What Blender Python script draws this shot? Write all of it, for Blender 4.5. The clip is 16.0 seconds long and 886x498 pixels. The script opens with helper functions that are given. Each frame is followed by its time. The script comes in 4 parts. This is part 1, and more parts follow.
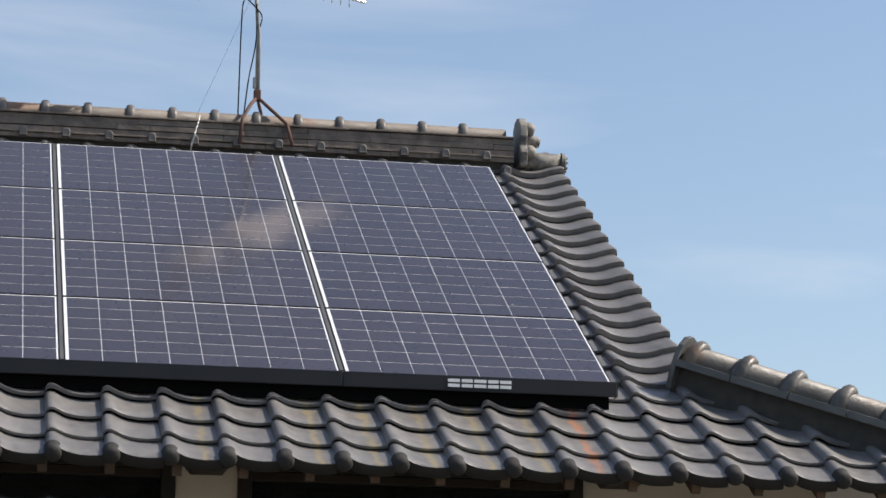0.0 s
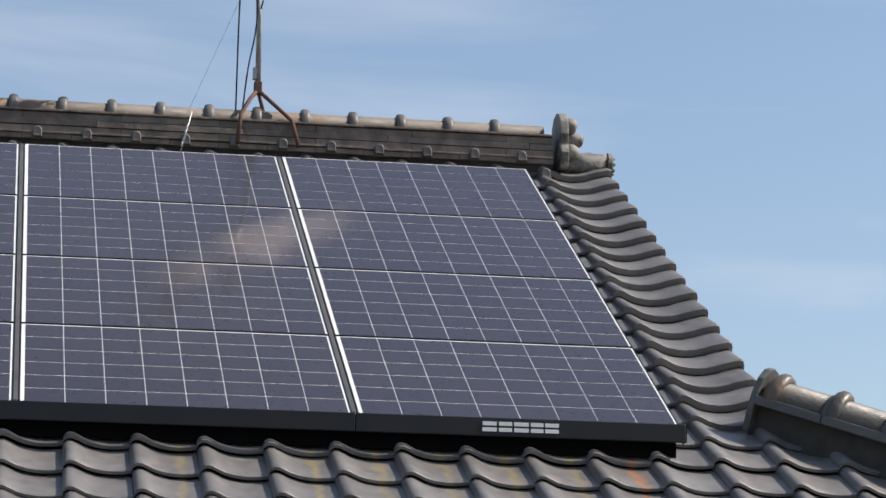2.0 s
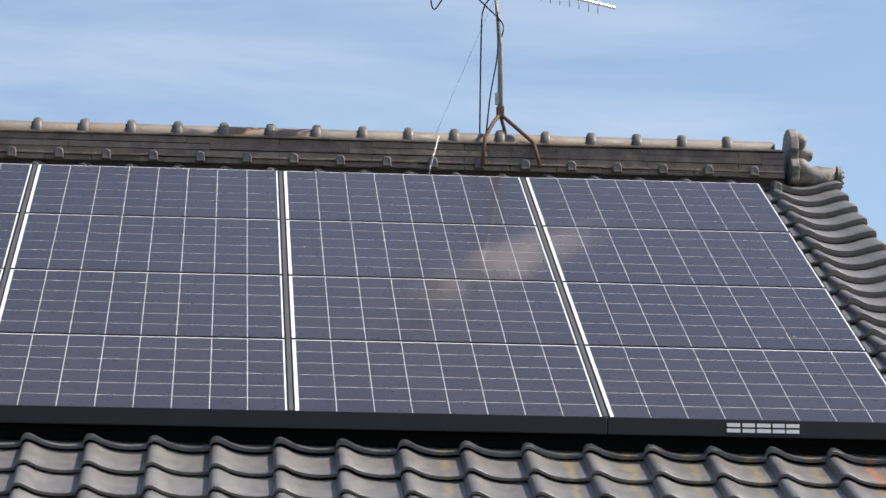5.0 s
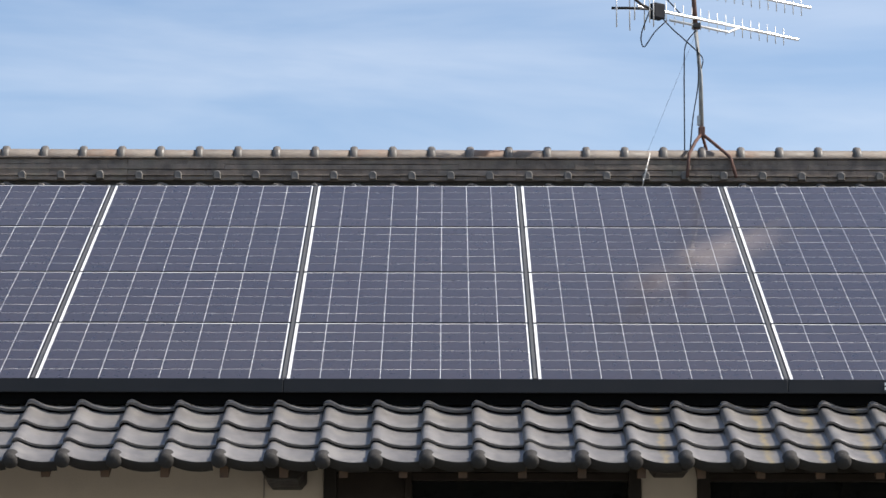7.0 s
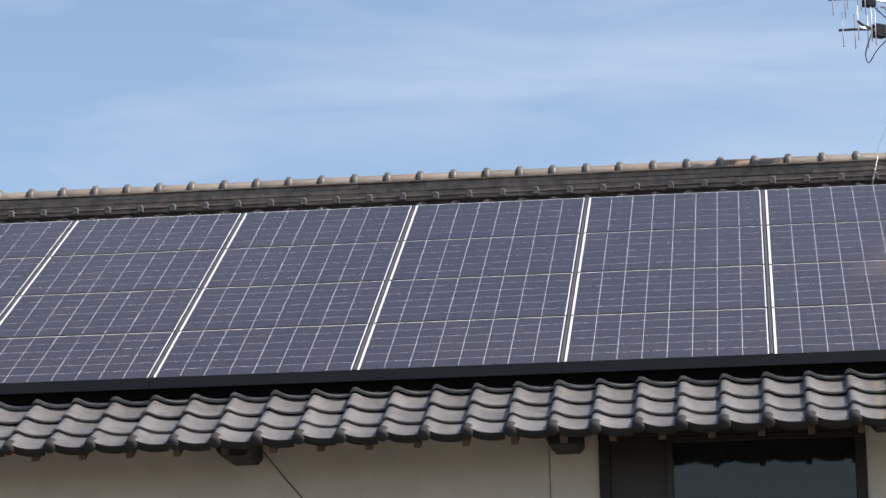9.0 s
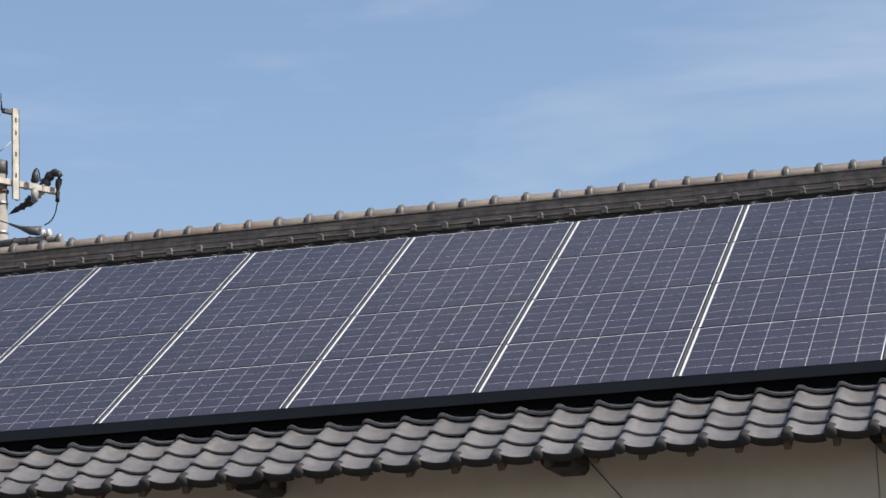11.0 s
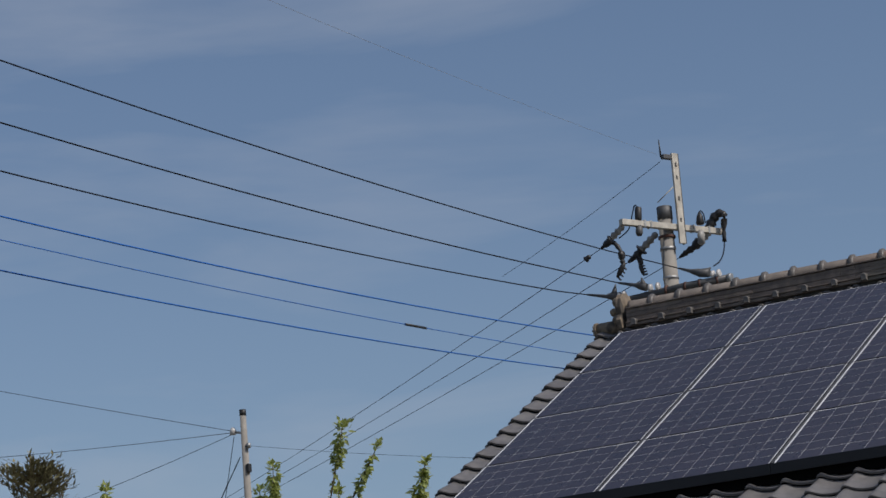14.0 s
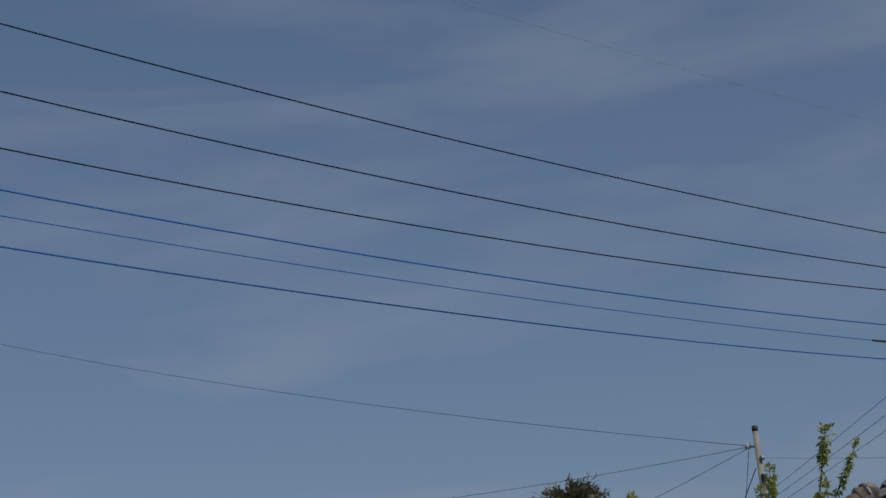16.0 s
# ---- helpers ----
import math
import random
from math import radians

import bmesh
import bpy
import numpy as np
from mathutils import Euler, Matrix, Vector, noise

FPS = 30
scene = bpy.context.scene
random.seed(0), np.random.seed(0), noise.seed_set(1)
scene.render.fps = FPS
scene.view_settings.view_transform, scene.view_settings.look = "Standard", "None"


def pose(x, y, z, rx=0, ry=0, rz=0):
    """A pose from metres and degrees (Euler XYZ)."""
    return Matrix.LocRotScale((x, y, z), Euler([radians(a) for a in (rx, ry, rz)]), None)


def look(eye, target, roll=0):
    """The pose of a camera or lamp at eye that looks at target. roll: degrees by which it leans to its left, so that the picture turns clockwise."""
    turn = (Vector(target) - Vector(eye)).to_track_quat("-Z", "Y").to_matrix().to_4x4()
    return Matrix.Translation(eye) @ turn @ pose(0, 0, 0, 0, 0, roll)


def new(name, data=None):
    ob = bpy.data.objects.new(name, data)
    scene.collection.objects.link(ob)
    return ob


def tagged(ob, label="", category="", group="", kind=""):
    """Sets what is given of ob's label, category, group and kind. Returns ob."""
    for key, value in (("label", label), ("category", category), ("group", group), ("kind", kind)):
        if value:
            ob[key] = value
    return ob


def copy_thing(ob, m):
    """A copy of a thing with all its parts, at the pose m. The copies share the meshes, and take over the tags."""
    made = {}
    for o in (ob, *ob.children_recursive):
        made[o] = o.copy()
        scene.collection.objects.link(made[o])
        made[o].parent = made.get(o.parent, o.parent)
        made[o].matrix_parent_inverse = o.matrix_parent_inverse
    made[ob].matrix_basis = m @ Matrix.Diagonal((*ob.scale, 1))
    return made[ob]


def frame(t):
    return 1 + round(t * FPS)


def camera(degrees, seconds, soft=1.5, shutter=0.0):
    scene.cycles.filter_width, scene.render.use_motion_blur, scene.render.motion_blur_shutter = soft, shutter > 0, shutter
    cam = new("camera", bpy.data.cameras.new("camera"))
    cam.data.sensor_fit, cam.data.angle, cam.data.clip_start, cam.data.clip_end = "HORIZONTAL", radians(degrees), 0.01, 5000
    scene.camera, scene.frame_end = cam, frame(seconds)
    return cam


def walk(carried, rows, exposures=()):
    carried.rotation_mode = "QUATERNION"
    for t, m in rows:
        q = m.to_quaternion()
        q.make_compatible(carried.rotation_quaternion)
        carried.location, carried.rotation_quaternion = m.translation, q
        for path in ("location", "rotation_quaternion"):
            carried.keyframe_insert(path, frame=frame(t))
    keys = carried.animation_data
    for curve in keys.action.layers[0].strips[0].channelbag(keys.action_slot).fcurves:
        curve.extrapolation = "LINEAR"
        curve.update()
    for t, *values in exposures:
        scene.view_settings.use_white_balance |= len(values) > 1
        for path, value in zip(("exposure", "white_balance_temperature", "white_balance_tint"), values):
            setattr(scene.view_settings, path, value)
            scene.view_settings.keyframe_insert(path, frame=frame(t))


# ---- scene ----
cam = camera(18, 16.0, soft=1.55)


def aim(x, y, z, yaw, pitch, roll):
    """Camera pose from a place, a heading to the right of +y, a pitch and a roll."""
    e = Vector((x, y, z))
    cy, sy, cp, sp = math.cos(radians(yaw)), math.sin(radians(yaw)), math.cos(radians(pitch)), math.sin(radians(pitch))
    return look(e, e + Vector((sy * cp, cy * cp, sp)), roll)


ROWS = [(0, -3.083, -13.19, 2.319, 9.576, 11.443, 0.863),
        (0.5, -2.979, -12.445, 2.474, 9.701, 11.658, 0.903),
        (1, -2.876, -11.771, 2.616, 9.616, 11.67, 0.822),
        (1.5, -2.714, -11.147, 2.791, 9.176, 11.502, 0.547),
        (2, -2.76, -10.952, 2.792, 9.167, 11.685, 0.732),
        (2.5, -2.681, -11.033, 2.816, 7.97, 11.578, 0.402),
        (3, -2.676, -11.017, 2.817, 7.338, 11.658, 0.362),
        (5.5, -3.041, -12.283, 2.526, 3.286, 11.948, 0.423),
        (6, -3.071, -13.085, 2.373, 1.829, 11.858, 0.351),
        (6.5, -3.109, -13.801, 2.18, 0.745, 11.999, 0.211),
        (7, -3.146, -14.671, 2.002, -0.088, 11.96, 0.136),
        (7.5, -3.136, -15.561, 1.818, -1.077, 11.959, -0.162),
        (8, -3.107, -16.505, 1.628, -2.183, 11.954, -0.517),
        (8.5, -3.03, -17.47, 1.422, -4.005, 12.026, -0.9),
        (9, -2.77, -17.593, 1.414, -6.453, 11.991, -1.113),
        (11.5, -1.975, -17.470, 1.544, -17.639, 12.306, -2.576),
        (12, -1.911, -17.411, 1.558, -20.026, 12.718, -2.922),
        (12.5, -1.908, -17.410, 1.553, -21.985, 13.011, -3.059),
        (13, -1.886, -17.384, 1.548, -24.336, 13.118, -3.600),
        (13.5, -1.932, -17.316, 1.553, -27.162, 13.301, -4.128),
        (14, -1.919, -17.314, 1.573, -29.636, 13.493, -4.524),
        (14.5, -1.631, -17.940, 1.413, -31.196, 13.809, -4.776),
        (15, -0.805, -19.430, 1.132, -32.999, 14.066, -5.431),
        (15.5, -0.050, -20.439, 0.908, -35.887, 14.454, -6.126),
        (16, 1.425, -21.404, 0.406, -40.592, 15.086, -6.469)]
walk(cam, [(r[0], aim(*r[1:])) for r in ROWS],
     exposures=[(0, 0.46, 6850, 11), (1.2, 0.33, 6850, 11), (3, 0.53, 6850, 11), (5.5, 0.64, 6800, 11), (7.5, 0.71, 6750, 11), (9, 0.62, 6750, 12), (11.5, 0.29, 6600, 12),
                (12.5, -0.04, 6500, 13), (13.5, -0.38, 6450, 13), (14.5, -0.69, 6350, 13), (16, -1.00, 6300, 13)])

# ---- daylight ----
SUN_AZ, SUN_EL = 96.5, 46.0          # degrees clockwise from +y, and above the horizon
world = bpy.data.worlds.new("World")
scene.world = world
world.use_nodes = True
wn, wl = world.node_tree.nodes, world.node_tree.links
wn.clear()
w_out = wn.new("ShaderNodeOutputWorld")
w_bg = wn.new("ShaderNodeBackground")
w_sky = wn.new("ShaderNodeTexSky")
w_sky.sky_type = "NISHITA"
w_sky.sun_disc = False
w_sky.sun_elevation, w_sky.sun_rotation = radians(SUN_EL), radians(SUN_AZ)
w_sky.air_density, w_sky.dust_density, w_sky.ozone_density = 1.0, 1.3, 2.0
w_co = wn.new("ShaderNodeTexCoord")
w_map = wn.new("ShaderNodeMapping")
w_map.inputs["Scale"].default_value = (2.2, 2.2, 11.0)
w_map.inputs["Rotation"].default_value = (0.0, 0.12, 0.0)
w_noise = wn.new("ShaderNodeTexNoise")
w_noise.inputs["Scale"].default_value = 2.3
w_noise.inputs["Detail"].default_value = 5.0
w_noise.inputs["Roughness"].default_value = 0.52
w_noise.inputs["Distortion"].default_value = 0.35
w_ramp = wn.new("ShaderNodeValToRGB")
w_ramp.color_ramp.elements[0].position, w_ramp.color_ramp.elements[1].position = 0.50, 0.74
w_ramp.color_ramp.elements[1].color = (0.28, 0.28, 0.28, 1)
w_mix = wn.new("ShaderNodeMixRGB")
w_mix.inputs["Color2"].default_value = (5.2, 5.6, 6.2, 1)
w_bg.inputs["Strength"].default_value = 0.117
wl.new(w_co.outputs["Generated"], w_map.inputs["Vector"])
wl.new(w_map.outputs["Vector"], w_noise.inputs["Vector"])

# thin cloud gathers in some quarters of the sky and clears in others: heading, height, half width in degrees, gain
cloud = w_noise.outputs["Fac"]
for heading, height, half, gain in ((4.0, 17.0, 9.0, 0.10), (-42.0, 15.5, 6.5, 0.10), (-27.0, 10.5, 6.0, -0.10), (-16.0, 18.0, 8.0, -0.05), (-43.0, 24.0, 8.5, -0.14)):
    w_dot = wn.new("ShaderNodeVectorMath")
    w_dot.operation = "DOT_PRODUCT"
    w_dot.inputs[1].default_value = (math.sin(radians(heading)) * math.cos(radians(height)), math.cos(radians(heading)) * math.cos(radians(height)), math.sin(radians(height)))
    w_near = wn.new("ShaderNodeMapRange")
    w_near.interpolation_type = "SMOOTHSTEP"
    w_near.inputs["From Min"].default_value, w_near.inputs["From Max"].default_value, w_near.inputs["To Max"].default_value = math.cos(radians(half)), 1.0, gain
    w_add = wn.new("ShaderNodeMath")
    wl.new(w_co.outputs["Generated"], w_dot.inputs[0])
    wl.new(w_dot.outputs["Value"], w_near.inputs["Value"])
    wl.new(cloud, w_add.inputs[0])
    wl.new(w_near.outputs["Result"], w_add.inputs[1])
    cloud = w_add.outputs["Value"]
wl.new(cloud, w_ramp.inputs["Fac"])
wl.new(w_ramp.outputs["Color"], w_mix.inputs["Fac"])
wl.new(w_sky.outputs["Color"], w_mix.inputs["Color1"])
wl.new(w_mix.outputs["Color"], w_bg.inputs["Color"])
wl.new(w_bg.outputs["Background"], w_out.inputs["Surface"])
sun = new("sun", bpy.data.lights.new("sun", "SUN"))
sun.data.energy, sun.data.angle, sun.data.color = 4.2, radians(0.55), (1.0, 0.95, 0.87)
to_sun = Vector((math.sin(radians(SUN_AZ)) * math.cos(radians(SUN_EL)), math.cos(radians(SUN_AZ)) * math.cos(radians(SUN_EL)), math.sin(radians(SUN_EL))))
sun.matrix_world = look(to_sun * 60, (0, 0, 0))


# ---- materials ----
def material(name, color, rough=0.6, metal=0.0, spots=None, scale=6.0, amount=0.25, bump=0.0, bump_scale=60.0, random=0.0, coat=0.0,
             spot_scale=2.0, spot_at=(0.55, 0.75), spec=0.5):
    """Principled surface: base colour varied by a fine and a coarse noise, stains, fine relief and a shade of its own per object."""
    m = bpy.data.materials.new(name)
    m.use_nodes = True
    n, l = m.node_tree.nodes, m.node_tree.links
    b = n["Principled BSDF"]
    b.inputs["Roughness"].default_value, b.inputs["Metallic"].default_value = rough, metal
    b.inputs["Coat Weight"].default_value = coat
    b.inputs["Coat Roughness"].default_value = 0.06
    b.inputs["Specular IOR Level"].default_value = spec
    geo = n.new("ShaderNodeNewGeometry")
    fine = n.new("ShaderNodeTexNoise")
    fine.inputs["Scale"].default_value, fine.inputs["Detail"].default_value = scale, 6.0
    l.new(geo.outputs["Position"], fine.inputs["Vector"])
    ramp = n.new("ShaderNodeMapRange")
    ramp.inputs["From Min"].default_value, ramp.inputs["From Max"].default_value = 0.3, 0.7
    ramp.inputs["To Min"].default_value, ramp.inputs["To Max"].default_value = 1 - amount, 1 + amount
    l.new(fine.outputs["Fac"], ramp.inputs["Value"])
    value = ramp.outputs["Result"]
    if random:
        info = n.new("ShaderNodeObjectInfo")
        rr = n.new("ShaderNodeMapRange")
        rr.inputs["To Min"].default_value, rr.inputs["To Max"].default_value = 1 - random, 1 + random
        l.new(info.outputs["Random"], rr.inputs["Value"])
        isl = n.new("ShaderNodeMapRange")
        isl.inputs["To Min"].default_value, isl.inputs["To Max"].default_value = 1 - random, 1 + random
        l.new(geo.outputs["Random Per Island"], isl.inputs["Value"])
        for extra in (rr, isl):
            mul = n.new("ShaderNodeMath")
            mul.operation = "MULTIPLY"
            l.new(value, mul.inputs[0])
            l.new(extra.outputs["Result"], mul.inputs[1])
            value = mul.outputs["Value"]
    tint = n.new("ShaderNodeVectorMath")
    tint.operation = "SCALE"
    tint.inputs[0].default_value = color
    l.new(value, tint.inputs["Scale"])
    out = tint.outputs["Vector"]
    if spots:
        coarse = n.new("ShaderNodeTexNoise")
        coarse.inputs["Scale"].default_value, coarse.inputs["Detail"].default_value = spot_scale, 5.0
        l.new(geo.outputs["Position"], coarse.inputs["Vector"])
        sel = n.new("ShaderNodeMapRange")
        sel.interpolation_type = "SMOOTHSTEP"
        sel.inputs["From Min"].default_value, sel.inputs["From Max"].default_value = spot_at
        l.new(coarse.outputs["Fac"], sel.inputs["Value"])
        mix = n.new("ShaderNodeMixRGB")
        l.new(sel.outputs["Result"], mix.inputs["Fac"])
        l.new(out, mix.inputs["Color1"])
        mix.inputs["Color2"].default_value = (*spots, 1)
        out = mix.outputs["Color"]
    l.new(out, b.inputs["Base Color"])
    rv = n.new("ShaderNodeMapRange")
    rv.inputs["From Min"].default_value, rv.inputs["From Max"].default_value = 0.3, 0.7
    rv.inputs["To Min"].default_value, rv.inputs["To Max"].default_value = rough * 0.8, min(1.0, rough * 1.2)
    l.new(fine.outputs["Fac"], rv.inputs["Value"])
    l.new(rv.outputs["Result"], b.inputs["Roughness"])
    if bump:
        grain = n.new("ShaderNodeTexNoise")
        grain.inputs["Scale"].default_value, grain.inputs["Detail"].default_value = bump_scale, 4.0
        l.new(geo.outputs["Position"], grain.inputs["Vector"])
        bp = n.new("ShaderNodeBump")
        bp.inputs["Strength"].default_value, bp.inputs["Distance"].default_value = bump, 0.01
        l.new(grain.outputs["Fac"], bp.inputs["Height"])
        l.new(bp.outputs["Normal"], b.inputs["Normal"])
    return m


def stained(name, base, color, centre, width, **kw):
    """A tile surface with a run of lichen or rust down its valley, at a distance across the tile."""
    m = material(name, base, **kw)
    n, l = m.node_tree.nodes, m.node_tree.links
    b = n["Principled BSDF"]
    old = b.inputs["Base Color"].links[0].from_socket
    co = n.new("ShaderNodeTexCoord")
    sep = n.new("ShaderNodeSeparateXYZ")
    l.new(co.outputs["Object"], sep.inputs["Vector"])
    geo = n.new("ShaderNodeNewGeometry")
    wob = n.new("ShaderNodeTexNoise")
    wob.inputs["Scale"].default_value, wob.inputs["Detail"].default_value = 14.0, 5.0
    l.new(geo.outputs["Position"], wob.inputs["Vector"])
    mad = n.new("ShaderNodeMath")
    mad.operation = "MULTIPLY_ADD"
    l.new(wob.outputs["Fac"], mad.inputs[0])
    mad.inputs[1].default_value, mad.inputs[2].default_value = 0.09, -centre - 0.045
    add = n.new("ShaderNodeMath")
    l.new(sep.outputs["X"], add.inputs[0])
    l.new(mad.outputs["Value"], add.inputs[1])
    ab = n.new("ShaderNodeMath")
    ab.operation = "ABSOLUTE"
    l.new(add.outputs["Value"], ab.inputs[0])
    sel = n.new("ShaderNodeMapRange")
    sel.interpolation_type = "SMOOTHSTEP"
    sel.inputs["From Min"].default_value, sel.inputs["From Max"].default_value = width, 0.0
    l.new(ab.outputs["Value"], sel.inputs["Value"])
    thin = n.new("ShaderNodeTexNoise")
    thin.inputs["Scale"].default_value = 5.0
    l.new(geo.outputs["Position"], thin.inputs["Vector"])
    mul = n.new("ShaderNodeMath")
    mul.operation = "MULTIPLY"
    l.new(sel.outputs["Result"], mul.inputs[0])
    l.new(thin.outputs["Fac"], mul.inputs[1])
    mix = n.new("ShaderNodeMixRGB")
    l.new(mul.outputs["Value"], mix.inputs["Fac"])
    l.new(old, mix.inputs["Color1"])
    mix.inputs["Color2"].default_value = (*color, 1)
    l.new(mix.outputs["Color"], b.inputs["Base Color"])
    return m


TILE = (0.146, 0.139, 0.136)
tile_kw = dict(rough=0.38, metal=0.0, spec=0.60, scale=20.0, amount=0.16, random=0.13, bump=0.10, bump_scale=34.0, spots=(0.200, 0.190, 0.176), spot_scale=6.0, spot_at=(0.50, 0.80))
M_tile = material("smoked_tile", TILE, **tile_kw)
M_tile_yellow = stained("smoked_tile_lichen", TILE, (0.30, 0.235, 0.11), 0.16, 0.032, **tile_kw)
M_tile_orange = stained("smoked_tile_rust", TILE, (0.44, 0.16, 0.055), 0.15, 0.032, **tile_kw)
# eave bosses and skirts: their shade is put into this darker colour
M_eave = material("shade_dark_tile_end", (0.022, 0.020, 0.019), rough=0.85, scale=16.0, amount=0.25, random=0.1, bump=0.2)
M_hip = material("dark_hip_tile", (0.085, 0.087, 0.084), rough=0.5, scale=9.0, amount=0.25, random=0.1, bump=0.15, spots=(0.12, 0.115, 0.10), spot_scale=4.0)
M_ridge = material("weathered_ridge_tile", (0.168, 0.136, 0.112), rough=0.70, scale=13.0, amount=0.38, random=0.12, bump=0.7, bump_scale=28.0, spots=(0.17, 0.155, 0.125), spot_scale=3.2)
M_cap = material("ridge_cap_tile", (0.150, 0.126, 0.108), rough=0.66, scale=10.0, amount=0.35, random=0.20, bump=0.3, bump_scale=50.0, spots=(0.165, 0.090, 0.052), spot_scale=1.9, spot_at=(0.54, 0.74))
M_collar = material("ridge_collar_tile", (0.125, 0.115, 0.104), rough=0.5, scale=16.0, amount=0.2, random=0.1, bump=0.2)
M_end = material("lichened_end_tile", (0.22, 0.175, 0.125), rough=0.8, scale=18.0, amount=0.4, bump=0.5, bump_scale=40.0, spots=(0.07, 0.06, 0.05), spot_scale=5.0, spot_at=(0.50, 0.62))
M_end_grey = material("weathered_end_tile", (0.21, 0.195, 0.175), rough=0.7, scale=18.0, amount=0.4, bump=0.5, bump_scale=40.0, spots=(0.07, 0.068, 0.064), spot_scale=6.0, spot_at=(0.50, 0.60))
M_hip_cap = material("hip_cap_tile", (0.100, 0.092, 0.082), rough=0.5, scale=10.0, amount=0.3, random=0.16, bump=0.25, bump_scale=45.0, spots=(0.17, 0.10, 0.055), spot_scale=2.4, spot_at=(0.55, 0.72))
M_mortar = material("ridge_mortar", (0.05, 0.046, 0.04), rough=0.9, scale=14.0, amount=0.4, bump=0.4)
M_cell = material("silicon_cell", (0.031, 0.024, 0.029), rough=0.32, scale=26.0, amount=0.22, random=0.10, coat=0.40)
M_sheet = material("white_backsheet", (0.80, 0.80, 0.78), rough=0.4, scale=8.0, amount=0.05, coat=0.5)
M_frame = material("black_anodised_frame", (0.016, 0.016, 0.018), rough=0.4, metal=0.5, scale=12.0, amount=0.2)
M_rail = material("grey_rail", (0.09, 0.09, 0.09), rough=0.55, metal=0.2, scale=12.0, amount=0.2)
M_fascia = material("black_fascia", (0.010, 0.011, 0.014), rough=0.5, spec=0.35, scale=5.0, amount=0.25)
M_mark = material("white_mark", (0.72, 0.72, 0.72), rough=0.5, scale=20.0, amount=0.05)
M_plaster = material("cream_plaster", (0.58, 0.52, 0.455), rough=0.9, scale=5.0, amount=0.07, bump=0.15, bump_scale=90.0, spots=(0.49, 0.435, 0.375), spot_scale=1.2, spot_at=(0.5, 0.85))
M_dark_wood = material("dark_timber", (0.014, 0.010, 0.008), rough=0.65, scale=14.0, amount=0.35, bump=0.2)
M_rafter = material("brown_rafter", (0.085, 0.052, 0.035), rough=0.75, scale=14.0, amount=0.35, random=0.2)
M_sash = material("bronze_sash", (0.030, 0.022, 0.018), rough=0.4, metal=0.3, scale=9.0, amount=0.2)
M_pane = material("window_glass", (0.010, 0.012, 0.013), rough=0.06, scale=3.0, amount=0.2, spec=0.6)
M_ground = material("gravel_ground", (0.115, 0.105, 0.085), rough=0.95, scale=3.0, amount=0.3, bump=0.4, spots=(0.07, 0.09, 0.035), spot_scale=0.05)
M_steel = material("galvanised_steel", (0.36, 0.36, 0.35), rough=0.45, metal=0.6, scale=18.0, amount=0.2)
M_rust = material("rusted_steel", (0.11, 0.055, 0.042), rough=0.8, scale=22.0, amount=0.4, bump=0.2)
M_alu = material("bright_aluminium", (0.72, 0.72, 0.71), rough=0.38, metal=0.35, scale=16.0, amount=0.08)
M_black = material("black_plastic", (0.022, 0.021, 0.021), rough=0.5, scale=16.0, amount=0.2)
# near-black that paints the deep shade under the array's lower edge
M_void = material("gap_shade_black", (0.004, 0.004, 0.004), rough=0.95, spec=0.03, scale=16.0, amount=0.2)
M_insulator = material("grey_insulator", (0.29, 0.28, 0.26), rough=0.4, scale=14.0, amount=0.3, spots=(0.12, 0.11, 0.10), spot_scale=9.0)
M_cable = material("black_cable", (0.008, 0.010, 0.016), rough=0.7, spec=0.15, scale=16.0, amount=0.1)
M_wire_blue = material("blue_grey_line", (0.020, 0.120, 0.42), rough=0.6, spec=0.1, scale=4.0, amount=0.1)
M_concrete = material("pole_concrete", (0.27, 0.25, 0.22), rough=0.9, scale=7.0, amount=0.16, bump=0.2, spots=(0.22, 0.20, 0.17), spot_scale=1.6)
M_arm = material("painted_crossarm", (0.45, 0.42, 0.36), rough=0.7, scale=9.0, amount=0.25, spots=(0.25, 0.18, 0.12), spot_scale=6.0, spot_at=(0.62, 0.75))
M_porcelain = material("white_porcelain", (0.52, 0.50, 0.47), rough=0.2, scale=10.0, amount=0.05)
M_bark = material("young_bark", (0.13, 0.10, 0.06), rough=0.9, scale=25.0, amount=0.3)
M_leaf = material("young_leaf", (0.33, 0.37, 0.12), rough=0.5, scale=9.0, amount=0.3, random=0.3)
lt = M_leaf.node_tree
tr = lt.nodes.new("ShaderNodeBsdfTranslucent")
tr.inputs["Color"].default_value = (0.50, 0.55, 0.18, 1)
ms = lt.nodes.new("ShaderNodeMixShader")
ms.inputs["Fac"].default_value = 0.5
lt.links.new(lt.nodes["Principled BSDF"].outputs["BSDF"], ms.inputs[1])
lt.links.new(tr.outputs["BSDF"], ms.inputs[2])
lt.links.new(ms.outputs["Shader"], lt.nodes["Material Output"].inputs["Surface"])
M_needle = material("conifer_leaf", (0.165, 0.15, 0.075), rough=0.7, scale=6.0, amount=0.35, random=0.3, spots=(0.13, 0.11, 0.045), spot_scale=2.0)


